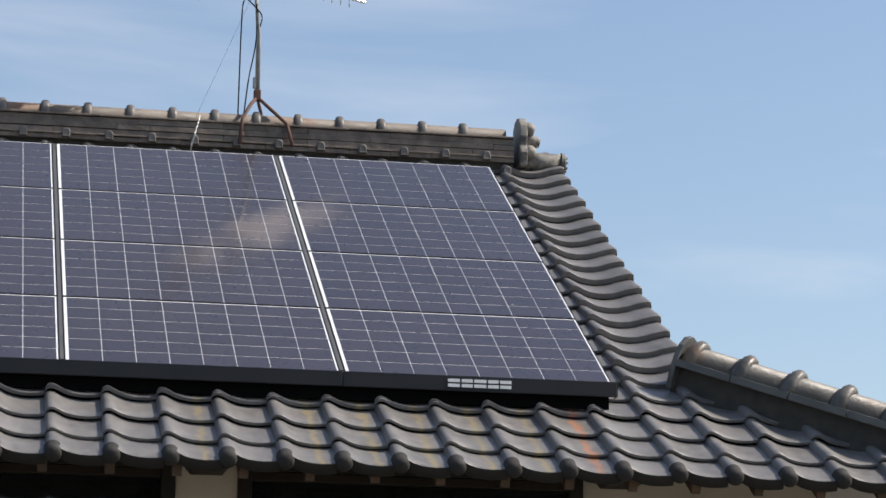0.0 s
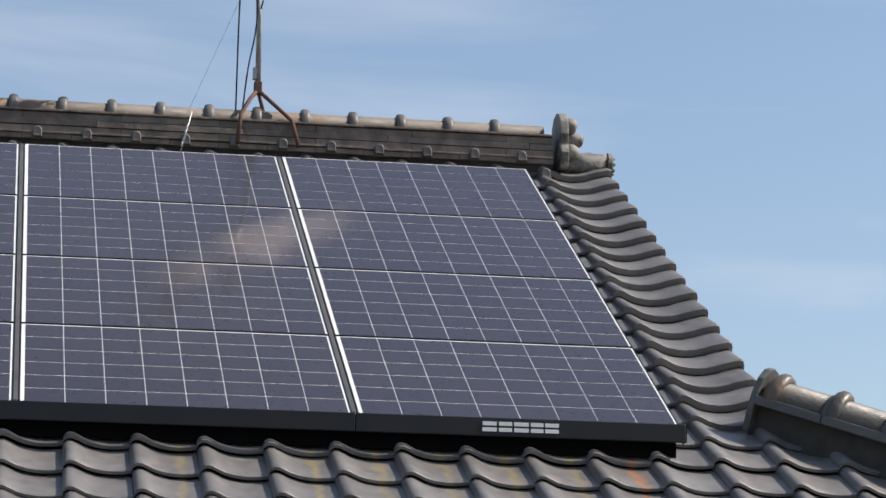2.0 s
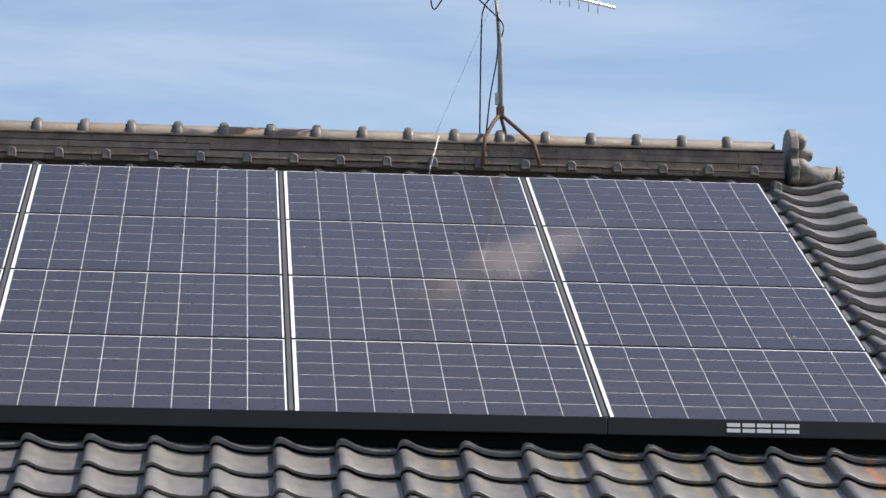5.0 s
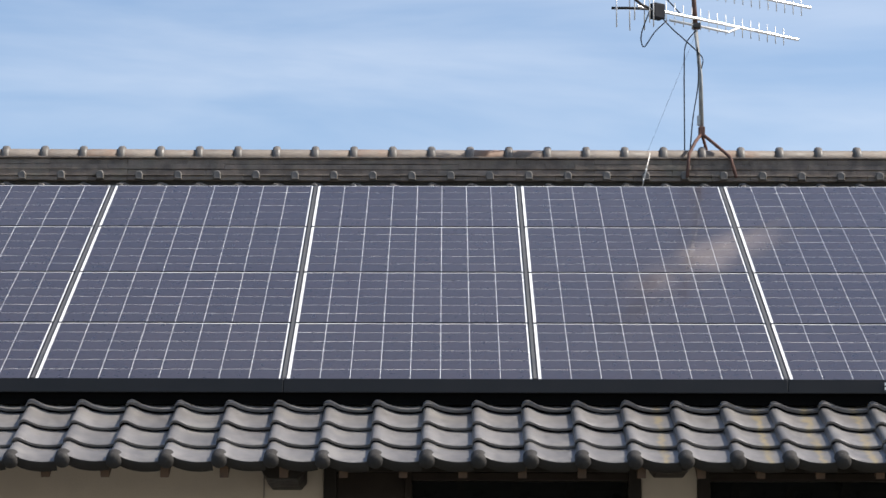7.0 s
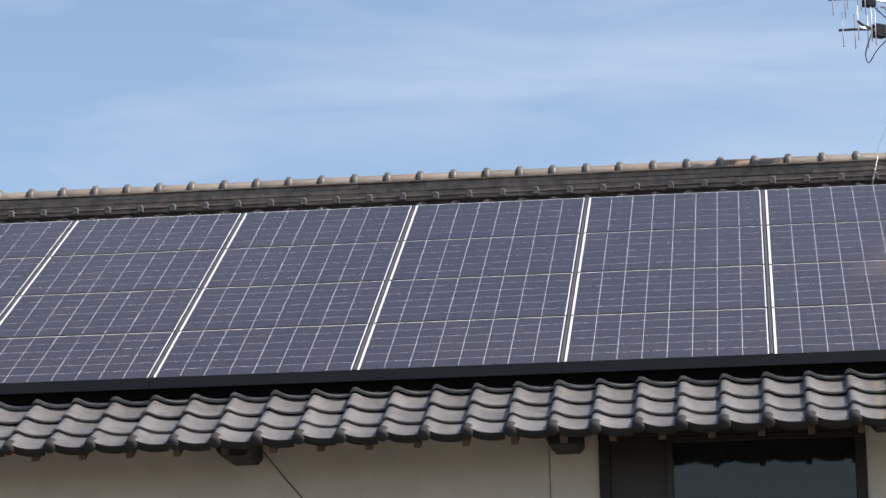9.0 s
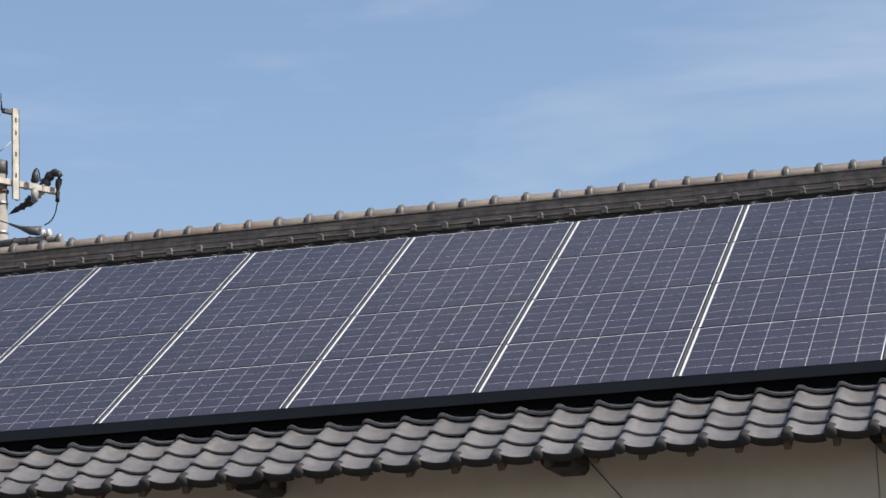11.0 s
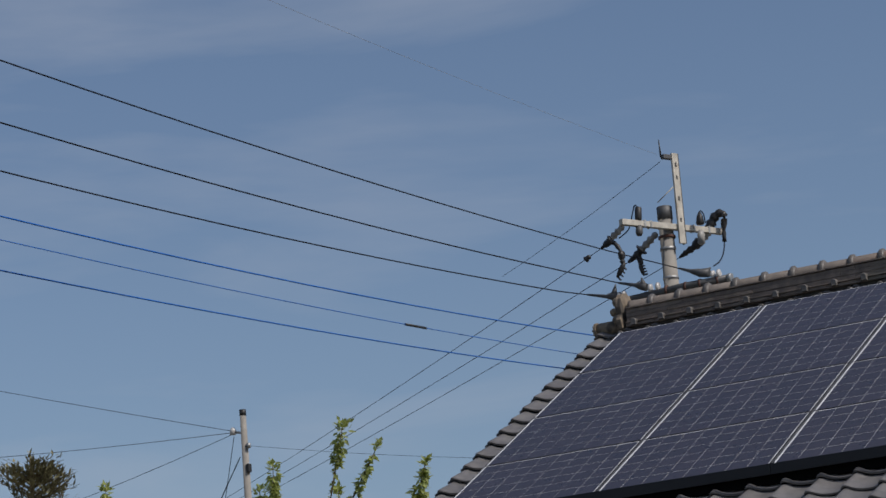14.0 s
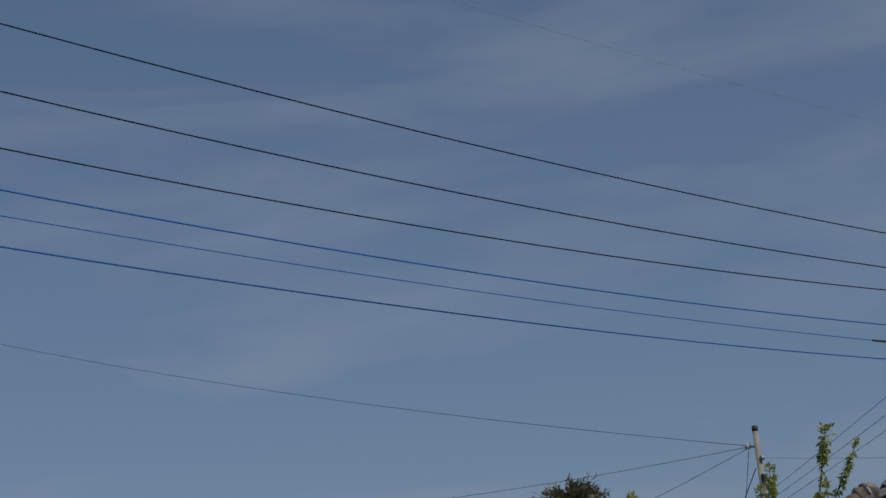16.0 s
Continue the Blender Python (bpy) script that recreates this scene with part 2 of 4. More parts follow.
def pale_smear(m, centre, along, across, half, width, color, most):
    """Lays a pale smear with ragged edges into a surface's base colour, about a centre and along a direction."""
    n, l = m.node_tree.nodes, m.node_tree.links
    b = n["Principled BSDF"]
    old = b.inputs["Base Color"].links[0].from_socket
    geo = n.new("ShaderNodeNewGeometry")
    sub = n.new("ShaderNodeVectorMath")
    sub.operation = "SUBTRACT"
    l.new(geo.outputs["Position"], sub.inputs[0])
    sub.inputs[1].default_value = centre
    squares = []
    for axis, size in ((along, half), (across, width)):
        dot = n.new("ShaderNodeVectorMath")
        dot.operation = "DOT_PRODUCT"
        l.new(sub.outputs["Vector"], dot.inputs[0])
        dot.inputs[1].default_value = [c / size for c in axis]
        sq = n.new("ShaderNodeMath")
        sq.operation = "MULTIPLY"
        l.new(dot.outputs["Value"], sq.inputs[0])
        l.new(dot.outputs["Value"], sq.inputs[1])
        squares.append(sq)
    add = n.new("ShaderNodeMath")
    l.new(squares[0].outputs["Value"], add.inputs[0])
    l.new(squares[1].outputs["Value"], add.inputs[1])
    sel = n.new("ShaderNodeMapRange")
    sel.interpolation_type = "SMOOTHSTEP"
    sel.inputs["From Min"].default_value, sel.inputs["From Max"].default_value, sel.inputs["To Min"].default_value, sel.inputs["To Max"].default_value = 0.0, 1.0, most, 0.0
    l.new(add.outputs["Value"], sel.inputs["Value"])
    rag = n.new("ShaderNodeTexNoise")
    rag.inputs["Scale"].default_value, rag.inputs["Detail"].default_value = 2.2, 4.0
    squeeze = n.new("ShaderNodeVectorMath")                # draws the smear out down the slope
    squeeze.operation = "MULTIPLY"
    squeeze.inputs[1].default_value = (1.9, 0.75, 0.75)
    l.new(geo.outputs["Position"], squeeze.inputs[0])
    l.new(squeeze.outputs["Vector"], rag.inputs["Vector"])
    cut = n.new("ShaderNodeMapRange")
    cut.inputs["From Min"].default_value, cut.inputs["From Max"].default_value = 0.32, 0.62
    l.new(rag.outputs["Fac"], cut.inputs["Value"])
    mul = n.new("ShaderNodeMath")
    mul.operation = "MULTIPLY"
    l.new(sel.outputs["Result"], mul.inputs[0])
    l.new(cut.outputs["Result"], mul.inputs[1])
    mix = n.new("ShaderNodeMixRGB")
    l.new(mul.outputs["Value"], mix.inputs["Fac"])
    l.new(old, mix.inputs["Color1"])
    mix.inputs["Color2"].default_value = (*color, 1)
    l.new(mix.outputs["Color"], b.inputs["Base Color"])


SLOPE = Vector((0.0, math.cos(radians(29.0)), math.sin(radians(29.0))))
# ragged pale smear in the cells' base colour, slanting across the panels
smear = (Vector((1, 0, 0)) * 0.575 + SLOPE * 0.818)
pale_smear(M_cell, (-1.55, 1.95, 5.48), smear, Vector((1, 0, 0)) * 0.818 - SLOPE * 0.575, 1.05, 0.27, (0.30, 0.240, 0.200), 0.38)


# ---- mesh helpers ----
def part(name, data, mat, parent=None, label=""):
    """Links a bmesh or mesh as one object, under a thing where one is given."""
    if isinstance(data, bmesh.types.BMesh):
        me = bpy.data.meshes.new(name)
        data.to_mesh(me)
        data.free()
    else:
        me = data
    if mat is not None and not me.materials:
        me.materials.append(mat)
    ob = new(name, me)
    if parent is not None:
        ob.parent = parent
    if label:
        ob["label"] = label
    return ob


def thing(name, m, label, category, group="", kind=""):
    ob = new(name)
    ob.empty_display_size = 0.1
    ob.matrix_world = m
    return tagged(ob, label, category, group, kind)


def box(bm, lo, hi, bevel=0.0, m=None):
    c = [(a + b) / 2 for a, b in zip(lo, hi)]
    s = [abs(b - a) for a, b in zip(lo, hi)]
    r = bmesh.ops.create_cube(bm, size=1.0)
    bmesh.ops.scale(bm, vec=s, verts=r["verts"])
    bmesh.ops.translate(bm, vec=c, verts=r["verts"])
    verts = r["verts"]
    if bevel:
        edges = list({e for v in verts for e in v.link_edges})
        out = bmesh.ops.bevel(bm, geom=edges, offset=bevel, segments=2, affect="EDGES", profile=0.6)
        verts = list({v for f in out["faces"] for v in f.verts} | {v for v in verts if v.is_valid})
    if m is not None:
        bmesh.ops.transform(bm, matrix=m, verts=verts)
    return bm


def boxes(*items, bevel=0.0):
    bm = bmesh.new()
    for lo, hi in items:
        box(bm, lo, hi, bevel)
    return bm


def tube(bm, pts, radii, seg=10, caps=True, smooth=True):
    """A round bar along points with a radius at each."""
    pts = [Vector(p) for p in pts]
    if not isinstance(radii, (list, tuple)):
        radii = [radii] * len(pts)
    rings = []
    for i, p in enumerate(pts):
        d = (pts[min(i + 1, len(pts) - 1)] - pts[max(i - 1, 0)]).normalized()
        side = d.cross(Vector((0, 0, 1)))
        if side.length < 0.05:
            side = d.cross(Vector((0, 1, 0)))
        side.normalize()
        up = side.cross(d)
        rings.append([bm.verts.new(p + (side * math.cos(a) + up * math.sin(a)) * radii[i]) for a in (2 * math.pi * k / seg for k in range(seg))])
    for a, b in zip(rings, rings[1:]):
        for k in range(seg):
            bm.faces.new((a[k], a[(k + 1) % seg], b[(k + 1) % seg], b[k])).smooth = smooth
    if caps:
        bm.faces.new(rings[0][::-1])
        bm.faces.new(rings[-1])
    return bm


def rod(pts, radii, seg=10):
    return tube(bmesh.new(), pts, radii, seg)


def sagged(a, b, sag, n=16):
    a, b = Vector(a), Vector(b)
    return [a.lerp(b, k / n) - Vector((0, 0, sag * 4 * (k / n) * (1 - k / n))) for k in range(n + 1)]


def prism(outline, y0, y1, bevel=0.0):
    """An outline in x and z, drawn out along y."""
    bm = bmesh.new()
    a = [bm.verts.new((x, y0, z)) for x, z in outline]
    b = [bm.verts.new((x, y1, z)) for x, z in outline]
    bm.faces.new(a)
    bm.faces.new(b[::-1])
    for k in range(len(a)):
        j = (k + 1) % len(a)
        bm.faces.new((a[j], a[k], b[k], b[j]))
    bmesh.ops.recalc_face_normals(bm, faces=bm.faces)
    if bevel:
        bmesh.ops.bevel(bm, geom=list(bm.edges), offset=bevel, segments=2, affect="EDGES", profile=0.6)
    return bm


# ---- plan ----
Z0, PITCH = 4.40, 29.0                 # height of the array's lower edge, slope of the roof
ROOF = Matrix.Translation((0, 0, Z0)) @ Matrix.Rotation(radians(PITCH), 4, "X")   # x along the eaves, y up the slope, z off the slope
TAN = math.tan(radians(PITCH))
MOD_W, MOD_H, COLS, ROWS_UP = 1.338, 0.950, 9, 4
TILE_N, TILE_W, CREST = -0.142, 0.2624, -2.983
EAVE_S = -0.825
COURSES = [EAVE_S, -0.595, -0.338, -0.070] + [-0.070 + 0.2375 * k for k in range(1, 20)]
RIDGE_Y, RIDGE_Z = 3.85, 6.39
X_LEFT, X_RIGHT = -12.447, 0.485
HIP_Y, HIP_OUT, HIP_WEST = 0.395, 1.26, 0.62
EAVE_Y = EAVE_S * math.cos(radians(PITCH))
WALL_Y = 0.10


# ---- ground ----
g = bmesh.new()
bmesh.ops.create_grid(g, x_segments=8, y_segments=8, size=1500)
tagged(part("ground", g, M_ground), "bare gravel ground with patches of grass", "ground", kind="structure")

# ---- house: decks and walls ----
def slab(name, quad, depth, mat, label, category):
    """A sheet with four or three corners on top, and its thickness below."""
    bm = bmesh.new()
    a = [bm.verts.new(p) for p in quad]
    b = [bm.verts.new((p[0], p[1], p[2] - depth)) for p in quad]
    bm.faces.new(a)
    bm.faces.new(b[::-1])
    for k in range(len(a)):
        j = (k + 1) % len(a)
        bm.faces.new((a[j], a[k], b[k], b[j]))
    bmesh.ops.recalc_face_normals(bm, faces=bm.faces)
    return tagged(part(name, bm, mat), label, category, kind="structure")


BACK_Y = 2 * RIDGE_Y - EAVE_Y
DROP = 0.03
HX0, HX1 = X_LEFT + 0.06, X_RIGHT - 0.06          # where the hips leave the verges
RUN = HIP_Y - EAVE_Y                               # plan depth of the hips
CX0, CX1 = HX0 - RUN * HIP_WEST, HX1 + RUN * HIP_OUT                    # eave corners
deck_z = lambda y: Z0 + y * TAN - 0.207
top_z = deck_z(RIDGE_Y)
front = thing("roof_front", Matrix(), "tiled front roof slope of smoked grey pantiles below a solar array", "roof", kind="structure")
bm = bmesh.new()
outline = [(CX0 + 0.2, EAVE_Y + 0.25), (CX1 - 0.2, EAVE_Y + 0.25), (HX1, HIP_Y), (HX1, RIDGE_Y), (HX0, RIDGE_Y), (HX0, HIP_Y)]
a = [bm.verts.new((x, y, deck_z(y))) for x, y in outline]
b = [bm.verts.new((x, y, deck_z(y) - DROP)) for x, y in outline]
bm.faces.new(a)
bm.faces.new(b[::-1])
for k in range(6):
    bm.faces.new((a[(k + 1) % 6], a[k], b[k], b[(k + 1) % 6]))
bmesh.ops.recalc_face_normals(bm, faces=bm.faces)
part("roof_deck", bm, M_dark_wood, front)
for x0, x1 in ((0.10, 0.475), (X_LEFT + 0.02, X_LEFT + 0.30)):
    part("verge_board", boxes(((x0, 0.52, TILE_N - 0.10), (x1, 4.30, TILE_N - 0.045))), M_dark_wood, front).matrix_world = ROOF
mz = lambda y: deck_z(2 * RIDGE_Y - y)
slab("roof_back", [(CX0, BACK_Y, mz(BACK_Y)), (CX1, BACK_Y, mz(BACK_Y)), (HX1, RIDGE_Y + 0.003, top_z), (HX0, RIDGE_Y + 0.003, top_z)], DROP, M_tile, "grey tiled back roof slope", "roof")
hz = deck_z(HIP_Y)
slab("roof_side_east", [(HX1 + 0.004, HIP_Y, hz), (CX1 + 0.004, EAVE_Y + 0.04, deck_z(EAVE_Y)), (CX1 + 0.004, BACK_Y, deck_z(EAVE_Y)), (HX1 + 0.004, 2 * RIDGE_Y - HIP_Y, hz)], DROP, M_tile, "grey tiled side skirt roof", "roof")
slab("roof_side_west", [(HX0 - 0.004, HIP_Y, hz), (HX0 - 0.004, 2 * RIDGE_Y - HIP_Y, hz), (CX0 - 0.004, BACK_Y, deck_z(EAVE_Y)), (CX0 - 0.004, EAVE_Y + 0.04, deck_z(EAVE_Y))], DROP, M_tile, "grey tiled side skirt roof", "roof")
for nm, gx in (("gable_wall_east", HX1 - 0.28), ("gable_wall_west", HX0 + 0.16)):
    bm = bmesh.new()
    pts = [(HIP_Y + 0.25, hz - 0.15), (2 * RIDGE_Y - HIP_Y - 0.25, hz - 0.15), (RIDGE_Y, top_z - 0.1)]
    a = [bm.verts.new((gx, y, z)) for y, z in pts]
    b = [bm.verts.new((gx + 0.12, y, z)) for y, z in pts]
    bm.faces.new(a)
    bm.faces.new(b[::-1])
    for k in range(3):
        bm.faces.new((a[(k + 1) % 3], a[k], b[k], b[(k + 1) % 3]))
    bmesh.ops.recalc_face_normals(bm, faces=bm.faces)
    tagged(part(nm, bm, M_plaster), "cream plastered gable wall", "wall", kind="structure")

# front wall with two wide openings
WX0, WX1, WB = CX0 + 0.75, CX1 - 0.75, BACK_Y - 0.75
WTOP = 4.15
OPEN = [(-3.80, -2.113, 0.45, 4.04), (-1.819, -0.13, 0.45, 4.04)]
wall_pieces, x = [], WX0
for x0, x1, z0, z1 in OPEN:
    wall_pieces += [((x, WALL_Y, 0), (x0, WALL_Y + 0.14, WTOP)), ((x0, WALL_Y, 0), (x1, WALL_Y + 0.14, z0)), ((x0, WALL_Y, z1), (x1, WALL_Y + 0.14, WTOP))]
    x = x1
wall_pieces.append(((x, WALL_Y, 0), (WX1, WALL_Y + 0.14, WTOP)))
tagged(part("wall_south", boxes(*wall_pieces), M_plaster), "cream plastered front wall shaded by the eaves", "wall", kind="structure")
tagged(part("wall_north", boxes(((WX0, WB - 0.14, 0), (WX1, WB, WTOP))), M_plaster), "cream plastered back wall", "wall", kind="structure")
tagged(part("wall_west", boxes(((WX0, WALL_Y + 0.14, 0), (WX0 + 0.14, WB - 0.14, WTOP))), M_plaster), "cream plastered side wall", "wall", kind="structure")
tagged(part("wall_east", boxes(((WX1 - 0.14, WALL_Y + 0.14, 0), (WX1, WB - 0.14, WTOP))), M_plaster), "cream plastered side wall", "wall", kind="structure")
tagged(part("floor", boxes(((WX0 + 0.14, WALL_Y + 0.14, 0.0), (WX1 - 0.14, WB - 0.14, 0.42))), M_dark_wood), "dark timber floor inside the house", "floor", kind="structure")
tagged(part("ceiling", boxes(((WX0 + 0.14, WALL_Y + 0.14, WTOP - 0.05), (WX1 - 0.14, WB - 0.14, WTOP - 0.01))), M_dark_wood), "dark timber ceiling inside the house", "ceiling", kind="structure")
for i, (x0, x1, z0, z1) in enumerate(OPEN):
    w = thing("window_%d" % (i + 1), Matrix.Translation((x0, WALL_Y, z0)), "wide dark bronze sash window below the eaves", "window", kind="structure")
    W, H = x1 - x0, z1 - z0
    part("window_frame", boxes(((0.003, -0.02, 0), (0.07, 0.10, H - 0.003)), ((W - 0.07, -0.02, 0), (W - 0.003, 0.10, H - 0.003)), ((0.07, -0.02, H - 0.12), (W - 0.07, 0.10, H - 0.003)), ((0.07, -0.02, 0), (W - 0.07, 0.10, 0.06)), bevel=0.004), M_dark_wood, w)
    if i == 0:
        part("side_panel", boxes(((0.072, 0.02, 0.062), (0.43, 0.06, H - 0.122))), M_sash, w, "brown timber side panel")
        part("mullion", boxes(((0.43, -0.01, 0.062), (0.47, 0.09, H - 0.122)), bevel=0.003), M_sash, w)
        gx0 = 0.47
    else:
        gx0 = 0.07
    part("sash_rail", boxes(((gx0, 0.0, H - 0.165), (W - 0.07, 0.07, H - 0.122)), bevel=0.003), M_sash, w)
    part("pane", boxes(((gx0 + 0.002, 0.030, 0.064), (W - 0.072, 0.036, H - 0.167))), M_pane, w)

# eave carpentry: rafters, eave board, purlin ends
for k in range(50):
    x = CX0 + 0.35 + 0.302 * k
    if x > CX1 - 0.2:
        break
    r = part("rafter", boxes(((-0.022, -0.10, -0.066), (0.022, 1.05, 0.0)), bevel=0.003) if k == 0 else rafter_mesh, M_rafter)
    rafter_mesh = r.data
    r.matrix_world = ROOF @ Matrix.Translation((x, EAVE_S + 0.13, -0.178))
    tagged(r, "weathered brown rafter end below the roof tiles", "rafter", "rafters under the eaves")
for x in (-8.14, -6.07, -3.99, -1.97, 0.03):
    oct_ = [(-0.105, 0.0), (-0.105, -0.095), (-0.075, -0.130), (0.075, -0.130), (0.105, -0.095), (0.105, 0.0)]
    p = part("bracket_beam", prism(oct_, 0.0, WALL_Y + 0.38, 0.004), M_dark_wood)
    p.matrix_world = Matrix.Translation((x, -0.40 if x < -3 else -0.20, 3.950 if x < -3 else 4.022))
    tagged(p, "dark timber beam end with chamfered corners under the eaves", "beam", "beam ends under the eaves")
c = part("wall_cable", rod(sagged((-5.965, 0.085, 3.91), (-5.45, 0.09, 3.30), 0.01), 0.0035, 6), M_cable)
tagged(c, "thin black cable hanging down the plaster wall", "cable")
c = part("wall_cable", rod(sagged((-4.115, 0.094, 3.96), (-4.11, 0.094, 2.9), 0.0), 0.0022, 6), M_rail)
tagged(c, "thin grey cable running straight down the plaster wall", "cable")


# ---- solar array ----
def build_panel():
    """One module: dark frame, white backsheet with margins, 8 by 6 cells."""
    w, h = MOD_W - 0.024, MOD_H - 0.010
    p = thing("solar_panel", ROOF, "dark blue solar panel with pale grid lines on a tiled roof", "solar panel", "solar array on the roof")
    f = 0.005
    part("frame", boxes(((0, 0, -0.046), (w, f, 0.0)), ((0, h - f, -0.046), (w, h, 0.0)), ((0, f, -0.046), (f, h - f, 0.0)), ((w - f, f, -0.046), (w, h - f, 0.0))), M_frame, p, "black anodised frame")
    part("backsheet", boxes(((f, f, -0.012), (w - f, h - f, -0.0015))), M_sheet, p, "white backsheet")
    ml, mr, mt, mb = 0.020, 0.012, 0.013, 0.007
    cw, ch = (w - ml - mr) / 8, (h - mt - mb) / 6
    gx, gy = 0.0034, 0.0057
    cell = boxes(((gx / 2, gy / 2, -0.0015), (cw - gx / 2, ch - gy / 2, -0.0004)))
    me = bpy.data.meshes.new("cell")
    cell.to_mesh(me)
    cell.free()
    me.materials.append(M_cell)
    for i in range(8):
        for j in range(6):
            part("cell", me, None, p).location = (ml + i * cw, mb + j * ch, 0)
    return p


panel = build_panel()
for i in range(COLS):
    for j in range(ROWS_UP):
        m = ROOF @ Matrix.Translation((-MOD_W * (i + 1) + 0.012, MOD_H * j + 0.005, 0))
        if i == 0 and j == 0:
            panel.matrix_world = m
        else:
            copy_thing(panel, m)
for i in range(COLS - 1):
    r = part("mounting_rail", boxes(((-0.0105, 0.0, -0.045), (0.0105, MOD_H * 4, -0.003)), bevel=0.002), M_rail)
    r.matrix_world = ROOF @ Matrix.Translation((-MOD_W * (i + 1), 0, 0))
    tagged(r, "dark grey aluminium rail between solar panels", "rail", "rails between the panels")
for i in range(COLS):
    for s in (0.25, 1.2, 2.15, 3.1):
        r = part("support_rail", boxes(((0, -0.02, -0.10), (MOD_W - 0.002, 0.02, -0.048)), bevel=0.003) if (i, s) == (0, 0.25) else support_mesh, M_rail)
        support_mesh = r.data
        r.matrix_world = ROOF @ Matrix.Translation((-MOD_W * (i + 1), s, 0))
        tagged(r, "grey aluminium support rail beneath the solar panels", "rail", "support rails below the panels")
fascia = thing("array_fascia", Matrix.Translation((0, 0, Z0)), "long black fascia along the lower edge of the solar array", "fascia")
AX0 = -MOD_W * COLS
joint = [AX0 - 0.012] + [AX0 + MOD_W * k for k in (2, 4, 6, 8)] + [0.012]
for x0, x1 in zip(joint, joint[1:]):
    part("fascia_length", boxes(((x0 + 0.001, -0.014, -0.072), (x1 - 0.001, -0.004, 0.004)), bevel=0.004), M_fascia, fascia)
part("end_plate", boxes(((0.0125, -0.013, -0.070), (0.016, 0.06, 0.0))), M_frame, fascia)
# added strip, no real part: blackens the shaded gap between fascia and tiles
part("gap_shade_strip", boxes(((AX0, 0.024, -0.130), (-0.020, 0.030, 0.012))), M_void, fascia, "black strip added for the shaded gap below the array")
# maker's mark as plain white bars, two to a block
for dx, dw in ((0.0, 0.058), (0.067, 0.054), (0.129, 0.060), (0.197, 0.052), (0.256, 0.056)):
    for z0, z1 in ((-0.053, -0.037), (-0.029, -0.013)):
        part("mark_bar", boxes(((-0.826 + dx, -0.0165, z0), (-0.826 + dx + dw, -0.0142, z1)), bevel=0.0008), M_mark, fascia, "plain white bar")


# ---- roof tiles ----
PROFILE = [(-0.031, -0.004), (-0.031, 0.020), (-0.024, 0.034), (-0.010, 0.042), (0.008, 0.041), (0.030, 0.031), (0.056, 0.018), (0.088, 0.008), (0.125, 0.002), (0.160, 0.000), (0.200, 0.002), (0.233, 0.007)]
VERGE = PROFILE[:10] + [(0.205, 0.004), (0.250, 0.015), (0.285, 0.028), (0.330, 0.040), (0.360, 0.046), (0.376, 0.042), (0.382, 0.022), (0.382, -0.055)]
LEFT_VERGE = [(-0.055, -0.070), (-0.055, 0.010)] + PROFILE[1:]


def tile_data(profile, length=0.285, thick=0.014, fall=0.028):
    """Points and faces of a tile: its moulded top, its front edge and its two sides. The front is proud, the back lower."""
    v, f, smooth = [], [], []
    k = len(profile)
    rows = ((0.0, -0.004), (0.010, 0.0), (length, -fall * length / 0.25))
    for y, dz in rows:
        v += [(x, y, z + dz) for x, z in profile]
    for r in range(2):
        for i in range(k - 1):
            f.append((r * k + i, r * k + i + 1, (r + 1) * k + i + 1, (r + 1) * k + i))
            smooth.append(True)
    o = len(v)
    v += [(x, 0.0, z - 0.004) for x, z in profile] + [(x, 0.002, z - 0.004 - thick) for x, z in profile]
    for i in range(k - 1):
        f.append((o + i, o + k + i, o + k + i + 1, o + i + 1))
        smooth.append(False)
    o = len(v)
    for i, d in ((0, 0), (k - 1, 1)):
        x, z = profile[i]
        b = -fall * length / 0.25
        v += [(x, 0, z - 0.004), (x, length, z + b), (x, length, z + b - thick), (x, 0, z - 0.004 - thick)]
        f.append(tuple(o + 4 * d + q for q in ((0, 1, 2, 3) if d else (3, 2, 1, 0))))
        smooth.append(False)
    return v, f, smooth


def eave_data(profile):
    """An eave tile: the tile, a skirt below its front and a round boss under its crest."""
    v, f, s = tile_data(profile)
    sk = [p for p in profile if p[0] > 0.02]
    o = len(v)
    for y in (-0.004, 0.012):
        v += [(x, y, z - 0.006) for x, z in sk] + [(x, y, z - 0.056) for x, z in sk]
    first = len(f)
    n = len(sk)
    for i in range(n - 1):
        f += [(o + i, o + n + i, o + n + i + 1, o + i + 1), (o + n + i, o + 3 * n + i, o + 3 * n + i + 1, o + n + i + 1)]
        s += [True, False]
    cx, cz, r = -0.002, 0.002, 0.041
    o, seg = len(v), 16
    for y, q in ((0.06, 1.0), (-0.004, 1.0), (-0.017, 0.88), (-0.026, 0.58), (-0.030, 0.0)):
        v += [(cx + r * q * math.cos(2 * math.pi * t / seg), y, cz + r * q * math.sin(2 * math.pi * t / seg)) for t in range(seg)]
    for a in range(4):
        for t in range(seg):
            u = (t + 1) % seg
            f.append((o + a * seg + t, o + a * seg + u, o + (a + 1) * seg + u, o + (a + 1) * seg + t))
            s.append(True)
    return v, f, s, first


def tile_mesh(name, data, mat):
    me = bpy.data.meshes.new(name)
    me.from_pydata(data[0], [], data[1])
    me.polygons.foreach_set("use_smooth", data[2])
    me.materials.append(mat)
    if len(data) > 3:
        # skirt and boss faces take the tile colour darkened for shade
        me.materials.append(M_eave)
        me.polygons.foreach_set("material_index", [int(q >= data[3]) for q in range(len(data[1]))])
    me.update()
    return me


